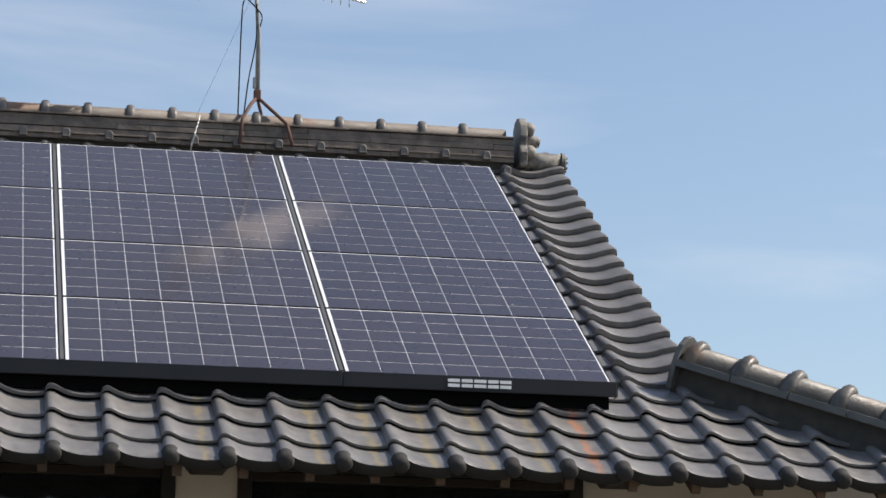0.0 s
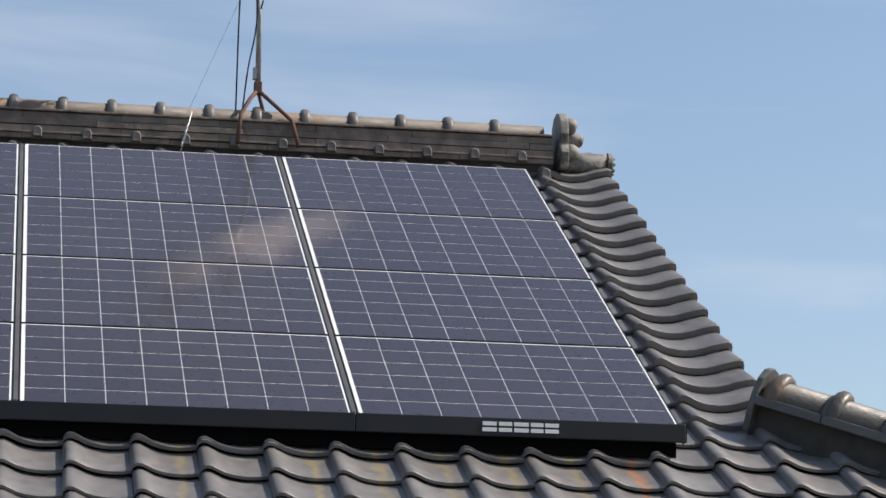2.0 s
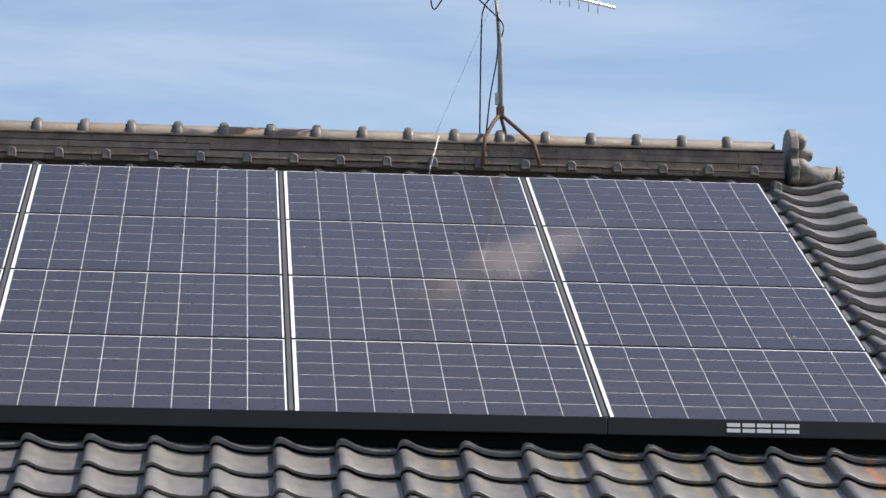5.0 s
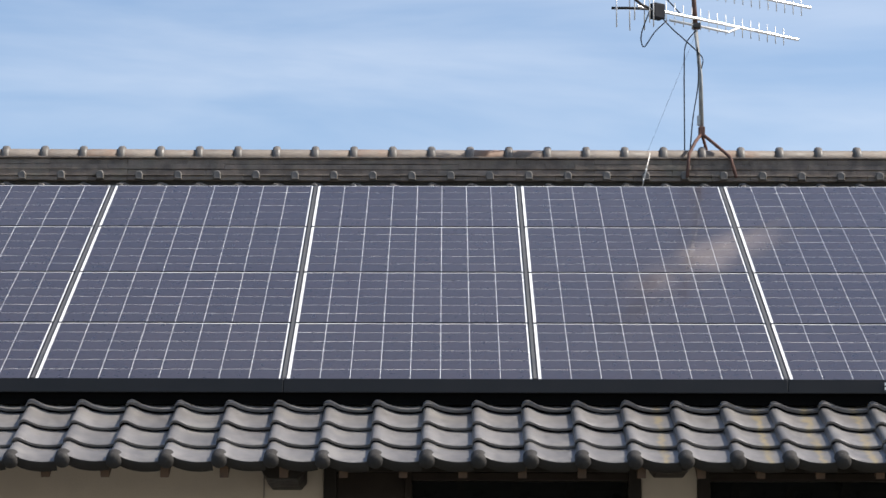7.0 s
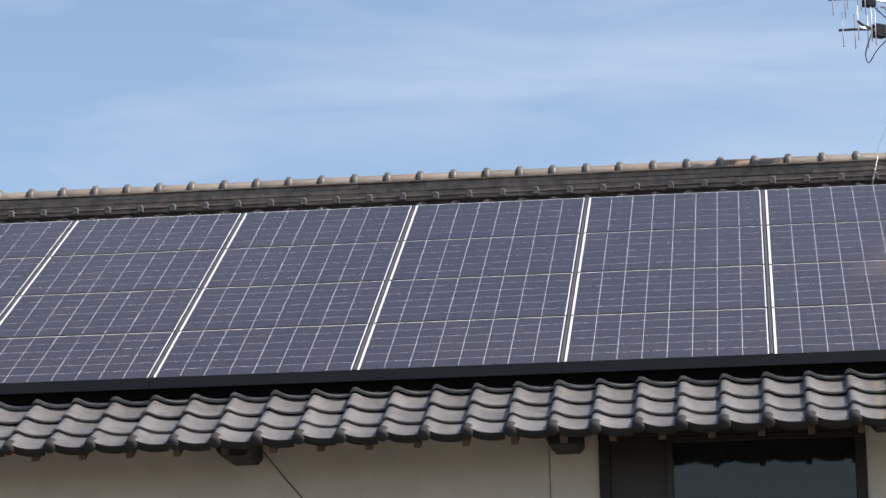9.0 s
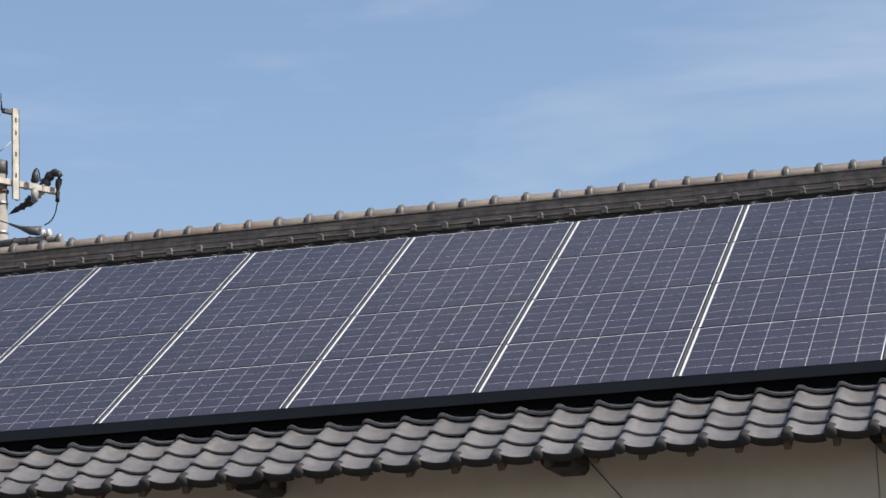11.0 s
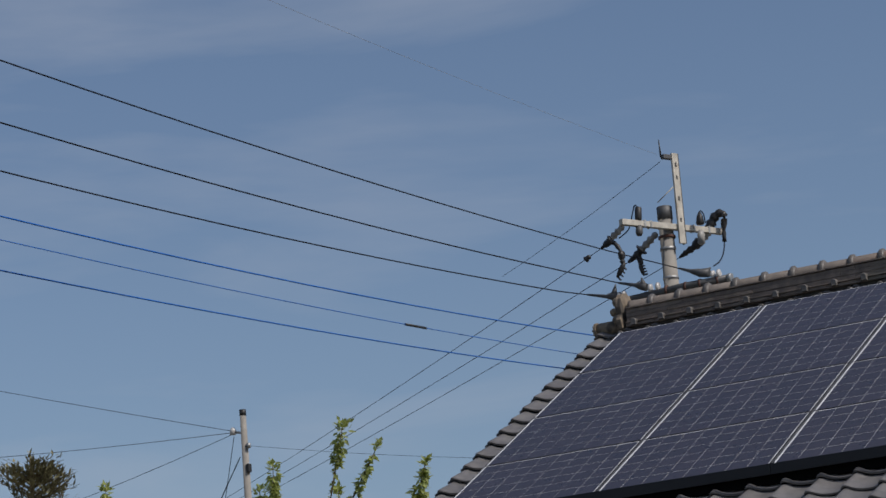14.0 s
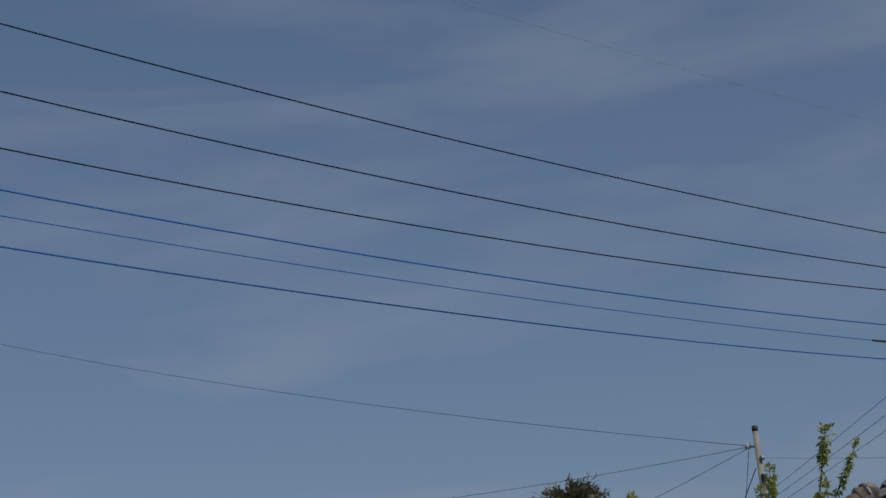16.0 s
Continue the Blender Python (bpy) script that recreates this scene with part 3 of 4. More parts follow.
kinds = {}
for key, data in (("tile", tile_data(PROFILE)), ("eave", eave_data(PROFILE)), ("verge", tile_data(VERGE, thick=0.032, fall=0.041)), ("left", tile_data(LEFT_VERGE, thick=0.016, fall=0.038))):
    for col, mat in (("plain", M_tile), ("yellow", M_tile_yellow), ("orange", M_tile_orange)):
        kinds[key, col] = tile_mesh("roof_tile", data, mat)

rng = random.Random(4)
K_LEFT, K_RIGHT = -36, 12
joined = ([], [], [])
tile_d = tile_data(PROFILE)
YELLOW = {5, 6, 7, 8, 9, 3}
for r, s in enumerate(COURSES):
    y = s * math.cos(radians(PITCH))
    grow = max(0.0, HIP_Y - y) * HIP_OUT
    for k in range(K_LEFT - 5, K_RIGHT + 6):
        x = CREST + TILE_W * k
        above = s > 0.30
        if above and not K_LEFT <= k <= K_RIGHT:
            continue
        if not above and not HX0 - grow * HIP_WEST / HIP_OUT - 0.16 < x < HX1 + grow - 0.02:
            continue
        colour = "plain" if r > 4 else "orange" if k == 10 else "yellow" if k in YELLOW else "plain"
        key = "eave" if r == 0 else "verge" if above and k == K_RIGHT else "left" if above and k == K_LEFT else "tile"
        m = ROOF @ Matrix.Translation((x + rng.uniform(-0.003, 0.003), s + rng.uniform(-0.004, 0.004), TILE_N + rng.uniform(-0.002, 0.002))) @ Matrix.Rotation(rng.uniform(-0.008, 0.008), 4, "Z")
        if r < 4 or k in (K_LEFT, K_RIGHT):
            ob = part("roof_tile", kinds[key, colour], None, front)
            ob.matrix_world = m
        else:
            v, f, sm = tile_d
            o = len(joined[0])
            joined[0].extend(tuple(m @ Vector(p)) for p in v)
            joined[1].extend(tuple(o + i for i in q) for q in f)
            joined[2].extend(sm)
me = tile_mesh("upper_tiles", joined, M_tile)
up = part("upper_tiles", me, None, front)
up["kind"] = "stuff"


# ---- main ridge ----
def barrel(length, r, seg=10):
    """Half-round cap tile, lying along x, a little thicker at its lapped end."""
    bm = bmesh.new()
    rings = []
    for x, q in ((0, 1.06), (0.03, 1.06), (0.035, 1.0), (length, 0.97)):
        rings.append([bm.verts.new((x, r * q * math.cos(a), r * q * math.sin(a) * 0.95)) for a in (math.pi * (t / seg * 1.24 - 0.12) for t in range(seg + 1))])
    for a, b in zip(rings, rings[1:]):
        for t in range(seg):
            bm.faces.new((a[t], b[t], b[t + 1], a[t + 1])).smooth = True
    bm.faces.new(rings[0])
    bm.faces.new(rings[-1][::-1])
    return bm


def collar(r, w=0.027, seg=12):
    """Rounded band over a cap tile's joint, drawn up to a low knob."""
    bm = bmesh.new()
    rings = []
    for x, q in ((-w, 0.94), (-w * 0.85, 1.10), (-w * 0.4, 1.20), (w * 0.4, 1.20), (w * 0.85, 1.10), (w, 0.94)):
        ring = []
        for t in range(seg + 1):
            a = math.pi * (t / seg * 1.24 - 0.12)
            lift = 1.0 + 0.13 * max(0.0, math.sin(a)) ** 6
            ring.append(bm.verts.new((x, r * q * math.cos(a), r * q * math.sin(a) * lift)))
        rings.append(ring)
    for a, b in zip(rings, rings[1:]):
        for t in range(seg):
            bm.faces.new((a[t], b[t], b[t + 1], a[t + 1])).smooth = True
    bm.faces.new(rings[0])
    bm.faces.new(rings[-1][::-1])
    return bm


def boss(r=0.026, d=0.05, seg=8):
    """Upright end tile with a round head and a flat foot, facing -y; its foot lies at its origin."""
    bm = bmesh.new()
    rings = []
    outline = [(-r, -0.004), (r, -0.004)] + [(r * math.cos(math.pi * t / seg), 0.030 + r * math.sin(math.pi * t / seg)) for t in range(seg + 1)]
    for y, q in ((d, 1.0), (0.0, 1.0), (-0.006, 0.94), (-0.010, 0.78), (-0.008, 0.55)):
        rings.append([bm.verts.new((x * q, y, 0.026 + (z - 0.026) * q)) for x, z in outline])
    n = len(outline)
    for a, b in zip(rings, rings[1:]):
        for t in range(n):
            bm.faces.new((a[t], b[t], b[(t + 1) % n], a[(t + 1) % n])).smooth = t > 1
    bm.faces.new(rings[-1])
    bmesh.ops.recalc_face_normals(bm, faces=bm.faces)
    return bm


RX0, RX1 = -12.16, 0.22
ridge = thing("roof_ridge", Matrix.Translation((0, RIDGE_Y, RIDGE_Z)), "weathered grey tile ridge with rust-tinted cap tiles and round bosses", "roof ridge")
part("mortar_core", boxes(((RX0, -0.085, -0.10), (RX1, 0.085, 0.155))), M_mortar, ridge, "dark mortar core")
N_R = 47
step = (RX1 - RX0) / N_R
for layer, (z, h, d, lap) in enumerate(((-0.018, 0.028, 0.116, 1), (0.012, 0.011, 0.128, 2), (0.025, 0.036, 0.098, 2), (0.063, 0.034, 0.103, 3), (0.099, 0.036, 0.097, 2), (0.138, 0.012, 0.112, 2))):
    for k in range(N_R // lap + 2):
        x0 = RX0 + step * lap * k - (step * lap / 2 if layer % 2 else 0)
        x1 = min(x0 + step * lap - 0.0015, RX1)
        x0 = max(x0, RX0)
        if x1 - x0 < 0.05:
            continue
        zz = z + rng.uniform(-0.002, 0.002)
        part("flat_ridge_tile", boxes(((x0, -d - rng.uniform(0, 0.005), zz), (x1, d, zz + h)), bevel=0.003), M_ridge, ridge)
caps = barrel(step + 0.02, 0.062)
collars = collar(0.062)
bosses = boss()
cap_me = col_me = boss_me = None
for k in range(N_R):
    x = RX0 + step * k
    o = part("ridge_cap_tile", caps if cap_me is None else cap_me, M_cap, ridge)
    cap_me = o.data
    o.location = (x - (0.062 if k else 0), 0, 0.166 + rng.uniform(-0.002, 0.002))
    if k:
        o = part("ridge_collar", collars if col_me is None else col_me, M_collar, ridge)
        col_me = o.data
        o.location = (x - 0.05, 0, 0.166)
        o.rotation_euler = (0, 0, rng.uniform(-0.06, 0.06))
    for side in (-1, 1):
        o = part("round_end_tile", bosses if boss_me is None else boss_me, M_collar, ridge)
        boss_me = o.data
        o.location = (x + step * 0.31, side * 0.142, -0.012 + rng.uniform(-0.003, 0.003))
        o.rotation_euler = (0, 0, 0 if side < 0 else math.pi)


for k in range(N_R + 1):
    o = part("round_end_tile", boss_me, M_collar, ridge)
    o.location = (RX0 + step * (k + 0.81) - step, -0.150, -0.104 + rng.uniform(-0.003, 0.003))


def ridge_end(name, x, sign, label):
    """Scrolled end tile that closes the ridge, with a short round tile below it that reaches to the verge."""
    t = thing(name, Matrix.Translation((x, RIDGE_Y, RIDGE_Z)), label, "ridge end tile")
    out = [(-0.12, -0.03), (0.12, -0.03), (0.145, 0.05), (0.115, 0.10), (0.13, 0.16), (0.115, 0.235), (0.07, 0.285), (0.0, 0.300), (-0.07, 0.285), (-0.115, 0.235), (-0.13, 0.16), (-0.115, 0.10), (-0.145, 0.05)]
    bm = prism(out, -0.025, 0.025, 0.008)
    bmesh.ops.rotate(bm, cent=(0, 0, 0), matrix=Matrix.Rotation(radians(90), 3, "Z"), verts=bm.verts)
    mat = M_end_grey if sign > 0 else M_end
    part("face_plate", bm, mat, t, "weathered scrolled plate")
    for nm, z, r, ln, wide in (("top_roll", 0.225, 0.052, 0.085, 1.5), ("round_nose", 0.150, 0.040, 0.125, 1.2), ("lower_scroll", 0.070, 0.058, 0.090, 1.7)):
        bm = rod([(sign * 0.02, 0, z), (sign * (ln - 0.02), 0, z), (sign * ln, 0, z - 0.004), (sign * (ln + 0.002), 0, z - 0.004)], [r, r * 0.95, r * 0.72, r * 0.2], 16)
        bmesh.ops.scale(bm, vec=(1, wide, 1), verts=bm.verts)
        part(nm, bm, mat, t)
    part("verge_cap_tile", rod([(sign * 0.02, 0, 0.020), (sign * 0.26, 0, 0.020)], [0.062, 0.060], 16), mat, t)
    bm = bmesh.new()
    tube(bm, [(sign * 0.26, 0, 0.018), (sign * 0.282, 0, 0.016), (sign * 0.292, 0, 0.016), (sign * 0.290, 0, 0.016)], [0.070, 0.070, 0.056, 0.02], 18, smooth=False)
    for q in range(8):
        a = 2 * math.pi * q / 8
        tube(bm, [(sign * 0.288, 0.046 * math.cos(a), 0.016 + 0.046 * math.sin(a)), (sign * 0.303, 0.046 * math.cos(a), 0.016 + 0.046 * math.sin(a))], [0.014, 0.008], 8)
    part("end_disc", bm, mat, t, "round moulded disc")


ridge_end("ridge_end_tile", RX1 + 0.06, 1, "scrolled grey end tile on the tiled roof ridge")
ridge_end("ridge_end_tile", RX0 - 0.06, -1, "scrolled grey end tile on the tiled roof ridge")


# ---- corner hips ----
def hip(sign, x0):
    """Corner ridge from the foot of the verge down to the eave corner."""
    a = Vector((x0, HIP_Y, Z0 + HIP_Y * TAN - (0.122 if sign > 0 else 0.208)))
    b = Vector((x0 + sign * (RUN + 0.02) * (HIP_OUT if sign > 0 else HIP_WEST), EAVE_Y - 0.02, Z0 + (EAVE_Y - 0.02) * TAN - 0.120))
    d = (b - a).normalized()
    side = d.cross(Vector((0, 0, 1))).normalized()
    m = Matrix((d, side, side.cross(d))).transposed().to_4x4()
    if m.to_3x3().determinant() < 0:
        m = Matrix((d, -side, d.cross(side) * -1)).transposed().to_4x4()
    m.translation = a
    L = (b - a).length
    t = thing("hip_ridge", m, "grey tile corner ridge with rust-tinted round cap tiles", "roof ridge", "corner ridges")
    part("mortar_core", boxes(((0.0, -0.050, -0.14), (L, 0.050, 0.070))), M_mortar, t, "dark mortar core")
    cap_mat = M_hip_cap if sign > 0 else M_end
    n = max(2, round(L / 0.33))
    st = L / n
    for k in range(n):
        off = rng.uniform(-0.004, 0.004)
        part("flat_ridge_tile", boxes(((k * st + 0.002, -0.112 + off, 0.056), ((k + 1) * st - 0.002, 0.112 + off, 0.094)), bevel=0.005), M_hip, t)
    n = max(2, round(L / 0.262))
    st = L / n
    c = barrel(st + 0.01, 0.086)
    r = collar(0.086, 0.034)
    cm = rm = None
    for k in range(n):
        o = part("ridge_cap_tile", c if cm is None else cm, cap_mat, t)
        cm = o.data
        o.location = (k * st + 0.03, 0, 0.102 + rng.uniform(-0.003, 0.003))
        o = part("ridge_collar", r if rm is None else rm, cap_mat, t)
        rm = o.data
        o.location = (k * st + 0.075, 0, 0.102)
        o.rotation_euler = (0, 0, rng.uniform(-0.05, 0.05))
    if sign < 0:
        bm = bmesh.new()
        bmesh.ops.create_uvsphere(bm, u_segments=18, v_segments=12, radius=0.098, matrix=Matrix.Translation((-0.02, 0, 0.115)) @ Matrix.Diagonal((1.15, 1, 1, 1)))
        for f in bm.faces:
            f.smooth = True
        part("end_knob", bm, M_end, t, "lichen-tan rounded end tile")
    out = [(-0.09, -0.06), (0.09, -0.06), (0.11, 0.04), (0.108, 0.11), (0.09, 0.17), (0.05, 0.212), (0.0, 0.225), (-0.05, 0.212), (-0.09, 0.17), (-0.108, 0.11), (-0.11, 0.04)]
    bm = prism(out, -0.014, 0.014, 0.005)
    bmesh.ops.rotate(bm, cent=(0, 0, 0), matrix=Matrix.Rotation(radians(90), 3, "Z"), verts=bm.verts)
    part("end_plate", bm, M_hip, t, "rounded dark end plate")
    return t


hip(1, HX1)
hip(-1, HX0 - 0.05)


# ---- antenna on the ridge ----
ant = thing("tv_antenna", Matrix.Translation((-1.41, RIDGE_Y, RIDGE_Z)), "aluminium comb antenna on a rusty tripod mast astride the ridge", "antenna")
part("mast", rod([(0.0, 0, 0.33), (-0.002, 0, 0.75), (-0.03, 0, 1.10), (-0.045, 0, 1.46)], [0.016, 0.015, 0.014, 0.014], 10), M_steel, ant, "thin steel mast")
part("mast_upper", rod([(-0.029, 0, 1.08), (-0.047, 0, 1.50)], 0.0165, 10), M_rust, ant, "rusty upper mast")
part("mast_cap", boxes(((-0.075, -0.025, 1.46), (-0.022, 0.025, 1.505)), bevel=0.008), M_black, ant)
for nm, pts in (("tripod_leg", [(0, 0, 0.345), (-0.045, -0.05, 0.28), (-0.10, -0.13, 0.17), (-0.117, -0.155, 0.0)]),
                ("tripod_leg", [(0, 0, 0.345), (0.08, -0.05, 0.26), (0.18, -0.12, 0.15), (0.214, -0.155, 0.0)]),
                ("tripod_leg", [(0, 0, 0.345), (0.03, 0.06, 0.27), (0.055, 0.12, 0.20), (0.06, 0.155, 0.0)])):
    part(nm, rod(pts, 0.0115, 8), M_rust, ant, "rust-brown bent leg")
part("hub_clamp", boxes(((-0.022, -0.022, 0.32), (0.022, 0.022, 0.39)), bevel=0.006), M_rust, ant)
part("mast_bracket", boxes(((-0.030, -0.012, 0.40), (0.0, 0.012, 0.47)), bevel=0.004), M_steel, ant)


def bend(pts, n=5):
    """A smooth run through points."""
    p = [Vector(q) for q in pts]
    p = [p[0] * 2 - p[1]] + p + [p[-1] * 2 - p[-2]]
    out = []
    for a, b, c, d in zip(p, p[1:], p[2:], p[3:]):
        for k in range(n):
            t = k / n
            out.append(0.5 * (2 * b + (c - a) * t + (2 * a - 5 * b + 4 * c - d) * t * t + (3 * b - a - 3 * c + d) * t ** 3))
    return out + [p[-2]]


def comb(left, right, gap, size):
    """A boom along two ends with upright rods, a feed box, a strut and a two-pronged reflector."""
    a, b = Vector(left), Vector(right)
    d = (b - a).normalized()
    L = (b - a).length
    side = Vector((-d.y, d.x, 0))
    boom = part("boom", tube(bmesh.new(), [a, b], 0.0105, 8, smooth=False), M_alu, ant, "bright aluminium boom")
    part("strut", rod([a + d * 0.28 + Vector((0, 0, -0.05)), a + d * 0.80 + Vector((0, 0, -0.05)), a + d * 0.90], 0.009, 6), M_alu, boom)
    n = int((L - 0.25) / gap)
    for k in range(n):
        p = a + d * (0.25 + gap * k)
        h = size * (0.5 - 0.12 * k / n)
        part("rod", rod([p - Vector((0, 0, h)), p + Vector((0, 0, h))], 0.0032, 6), M_alu, boom)
    c = a + d * 0.17
    bm = bmesh.new()
    box(bm, (-0.045, -0.035, -0.06), (0.045, 0.035, 0.045), 0.006)
    bmesh.ops.transform(bm, matrix=Matrix.Translation(c) @ Matrix.Rotation(math.atan2(d.y, d.x), 4, "Z"), verts=bm.verts)
    part("feed_box", bm, M_cable, boom, "black feed box")
    for e, f in ((-0.10, 0.10), (-0.10, -0.10), (0.02, 0.11), (0.02, -0.11), (0.10, 0.05), (0.10, -0.05)):
        p = a + d * (0.0 + e) + side * f
        part("reflector_rod", rod([p - Vector((0, 0, 0.14)), p + Vector((0, 0, 0.14))], 0.0042, 6), M_alu, boom)
    part("reflector_arm", rod([a + d * -0.12 + side * 0.13, a + d * -0.02 + side * 0.06, a + d * 0.12, a + d * -0.02 - side * 0.06, a + d * -0.12 - side * 0.13], 0.010, 6), M_black, boom, "dark curved reflector arm")


comb((-0.45, -0.29, 1.16), (0.74, 0.51, 1.16), 0.075, 0.16)
comb((-0.52, -0.30, 1.41), (0.84, 0.56, 1.41), 0.075, 0.19)
part("clamp", boxes(((-0.055, -0.03, 1.09), (0.005, 0.03, 1.125)), bevel=0.006), M_black, ant)
for pts in ([(-0.03, -0.02, 1.07), (-0.10, -0.03, 0.97), (-0.115, -0.03, 0.80), (-0.12, -0.02, 0.20)],
            [(-0.02, -0.02, 0.95), (-0.02, -0.03, 0.70), (-0.06, -0.03, 0.45), (-0.085, -0.02, 0.20)],
            [(-0.28, -0.18, 1.12), (-0.20, -0.1, 1.06), (-0.08, -0.01, 0.98), (0.01, -0.02, 0.88), (0.005, -0.02, 0.80)],
            [(-0.36, -0.24, 1.15), (-0.42, -0.22, 0.98), (-0.40, -0.2, 0.90), (-0.33, -0.2, 1.00), (-0.24, -0.16, 1.10)],
            [(-0.34, -0.18, 1.36), (-0.24, -0.12, 1.27), (-0.12, -0.05, 1.16)]):
    part("lead", rod(bend(pts), 0.0045, 6), M_cable, ant, "dark coaxial lead")
g = part("guy_wire", rod([(-1.44, RIDGE_Y - 0.02, RIDGE_Z + 1.05), (-1.80, RIDGE_Y - 0.13, RIDGE_Z + 0.16)], 0.0008, 5), M_cable)
tagged(g, "thin steel guy wire from the antenna mast to the ridge", "guy wire")
bm = bmesh.new()
for q in range(4):
    tube(bm, [(-1.79 - 0.010 * q, RIDGE_Y - 0.150, RIDGE_Z + 0.10 - 0.035 * q), (-1.805 - 0.008 * q, RIDGE_Y - 0.155, RIDGE_Z + 0.075 - 0.035 * q)], 0.003, 5)
tube(bm, [(-1.775, RIDGE_Y - 0.14, RIDGE_Z + 0.17), (-1.80, RIDGE_Y - 0.15, RIDGE_Z + 0.06), (-1.83, RIDGE_Y - 0.17, RIDGE_Z - 0.06)], 0.003, 5)
tagged(part("wire_tie", bm, M_alu), "pale twisted wire tie on the ridge", "wire")

# ---- utility pole behind the house ----
PX, PY = -14.985, 10.8
pole = thing("utility_pole", Matrix.Translation((PX, PY, 0)), "concrete utility pole with a crossarm, covered insulators and line ends", "utility pole")
part("shaft", rod([(0, 0, 0), (0, 0, 9.24)], [0.14, 0.080], 20), M_concrete, pole, "tapered grey concrete shaft")
part("shaft_cap", rod([(0, 0, 9.12), (0, 0, 9.27), (0, 0, 9.28)], [0.088, 0.088, 0.06], 16), M_rail, pole, "dark metal cap")
for z in (8.42, 8.76, 9.02):
    part("pole_band", rod([(0, 0, z), (0, 0, z + 0.035)], 0.092, 16), M_steel, pole)
AD = Vector((0.61, 1.31, 0.0)).normalized()
ac = Vector((0.10, -0.05, 9.01))
ang = math.atan2(AD.y, AD.x)


def arm_box(lo, hi, mat, name, at, label="", under=None):
    bm = boxes((lo, hi), bevel=0.004)
    bmesh.ops.transform(bm, matrix=Matrix.Translation(at) @ Matrix.Rotation(ang, 4, "Z"), verts=bm.verts)
    return part(name, bm, mat, under or pole, label)


crossarm = arm_box((-0.74, -0.033, -0.033), (0.745, 0.033, 0.033), M_arm, "crossarm", ac, "pale painted steel crossarm")
channel = arm_box((0.045, -0.065, -0.20), (0.130, -0.037, 0.86), M_arm, "upright_channel", ac, "pale upright steel channel")
arm_box((0.130, -0.065, -0.20), (0.143, 0.0, 0.86), M_rail, "channel_flange", ac, under=channel)
for z in (0.05, 0.30, 0.55, 0.70):
    arm_box((0.077, -0.068, z), (0.097, -0.064, z + 0.05), M_black, "slot", ac, under=channel)
arm_box((-0.07, -0.06, 0.79), (0.065, 0.0, 0.84), M_rail, "top_bracket", ac)
part("lightning_pin", rod([ac + AD * -0.065 + Vector((0, 0, 0.82)), ac + AD * -0.075 + Vector((0, 0, 1.02))], [0.012, 0.006], 8), M_black, pole)


def insulator(a, b, r, name="strain_insulator", mat=None, label="", n=12):
    """Ribbed strain insulator between two points, with its sheds."""
    a, b = Vector(a), Vector(b)
    pts, rad = [], []
    for k in range(n + 1):
        pts.append(a.lerp(b, k / n))
        rad.append(r * (1.0 if k % 2 else 0.62) * (0.75 + 0.25 * math.sin(math.pi * k / n)))
    return part(name, rod(pts, rad, 10), mat or M_rail, pole, label)


def lumpy(name, pts, r0, r1, seed, mat, label="", swell=0.25, n=5):
    """A covered end with an uneven thickness."""
    rg = random.Random(seed)
    path = bend(pts, n)
    rad = [(r0 + (r1 - r0) * k / (len(path) - 1)) * rg.uniform(1 - swell, 1 + swell) for k in range(len(path))]
    return part(name, rod(path, rad, 9), mat, pole, label)


def comb_cover(a, b, r, seed):
    """A hanging cover with a toothed edge."""
    a, b = Vector(a), Vector(b)
    bm = bmesh.new()
    tube(bm, [a, a.lerp(b, 0.3), a.lerp(b, 0.7), b], [r * 0.5, r, r * 0.9, r * 0.4], 8)
    d = (b - a).normalized()
    out = d.cross(Vector((0, 1, 0))).normalized()
    out = out if out.x > 0 else -out
    for k in range(4):
        p = a.lerp(b, 0.25 + 0.23 * k)
        tube(bm, [p, p + out * r * 1.9 + d * 0.015], [0.014, 0.009], 6)
    return part("jumper_comb", bm, M_black, pole, "black toothed jumper cover")


# cut-outs on the arm, with their leads
part("cutout_switch", rod([(-0.084, -0.50, 9.20), (-0.086, -0.50, 9.19), (-0.097, -0.50, 9.06), (-0.098, -0.50, 9.047)], [0.026, 0.038, 0.040, 0.034], 12), M_black, pole, "dark cylindrical cut-out")
part("cutout_foot", rod([(-0.094, -0.50, 8.985), (-0.102, -0.50, 8.90), (-0.105, -0.50, 8.867)], [0.036, 0.042, 0.026], 12), M_rail, pole)
part("cutout_lead", rod(bend([(-0.09, -0.50, 9.196), (-0.127, -0.50, 9.226), (-0.164, -0.50, 9.137), (-0.189, -0.50, 9.064), (-0.239, -0.50, 8.957), (-0.339, -0.55, 8.873)]), 0.007, 6), M_cable, pole)
part("cutout_switch", rod([(0.360, 0.16, 9.172), (0.358, 0.16, 9.12), (0.355, 0.16, 9.04), (0.355, 0.16, 9.023)], [0.014, 0.036, 0.048, 0.036], 12), M_black, pole, "dark tapered cut-out")
part("cutout_foot", rod([(0.355, 0.16, 8.96), (0.353, 0.16, 8.90), (0.348, 0.16, 8.81), (0.346, 0.16, 8.79)], [0.030, 0.046, 0.044, 0.02], 12), M_insulator, pole, "pale grey cut-out foot")
part("cutout_lead", rod(bend([(0.36, 0.16, 9.172), (0.378, 0.16, 9.184), (0.407, 0.16, 9.136), (0.42, 0.16, 9.029)]), 0.007, 6), M_cable, pole)
for u in (-0.42, -0.33, 0.30, 0.52):
    arm_box((u - 0.012, -0.040, -0.040), (u + 0.012, 0.040, 0.042), M_steel, "arm_clip", ac, under=crossarm)
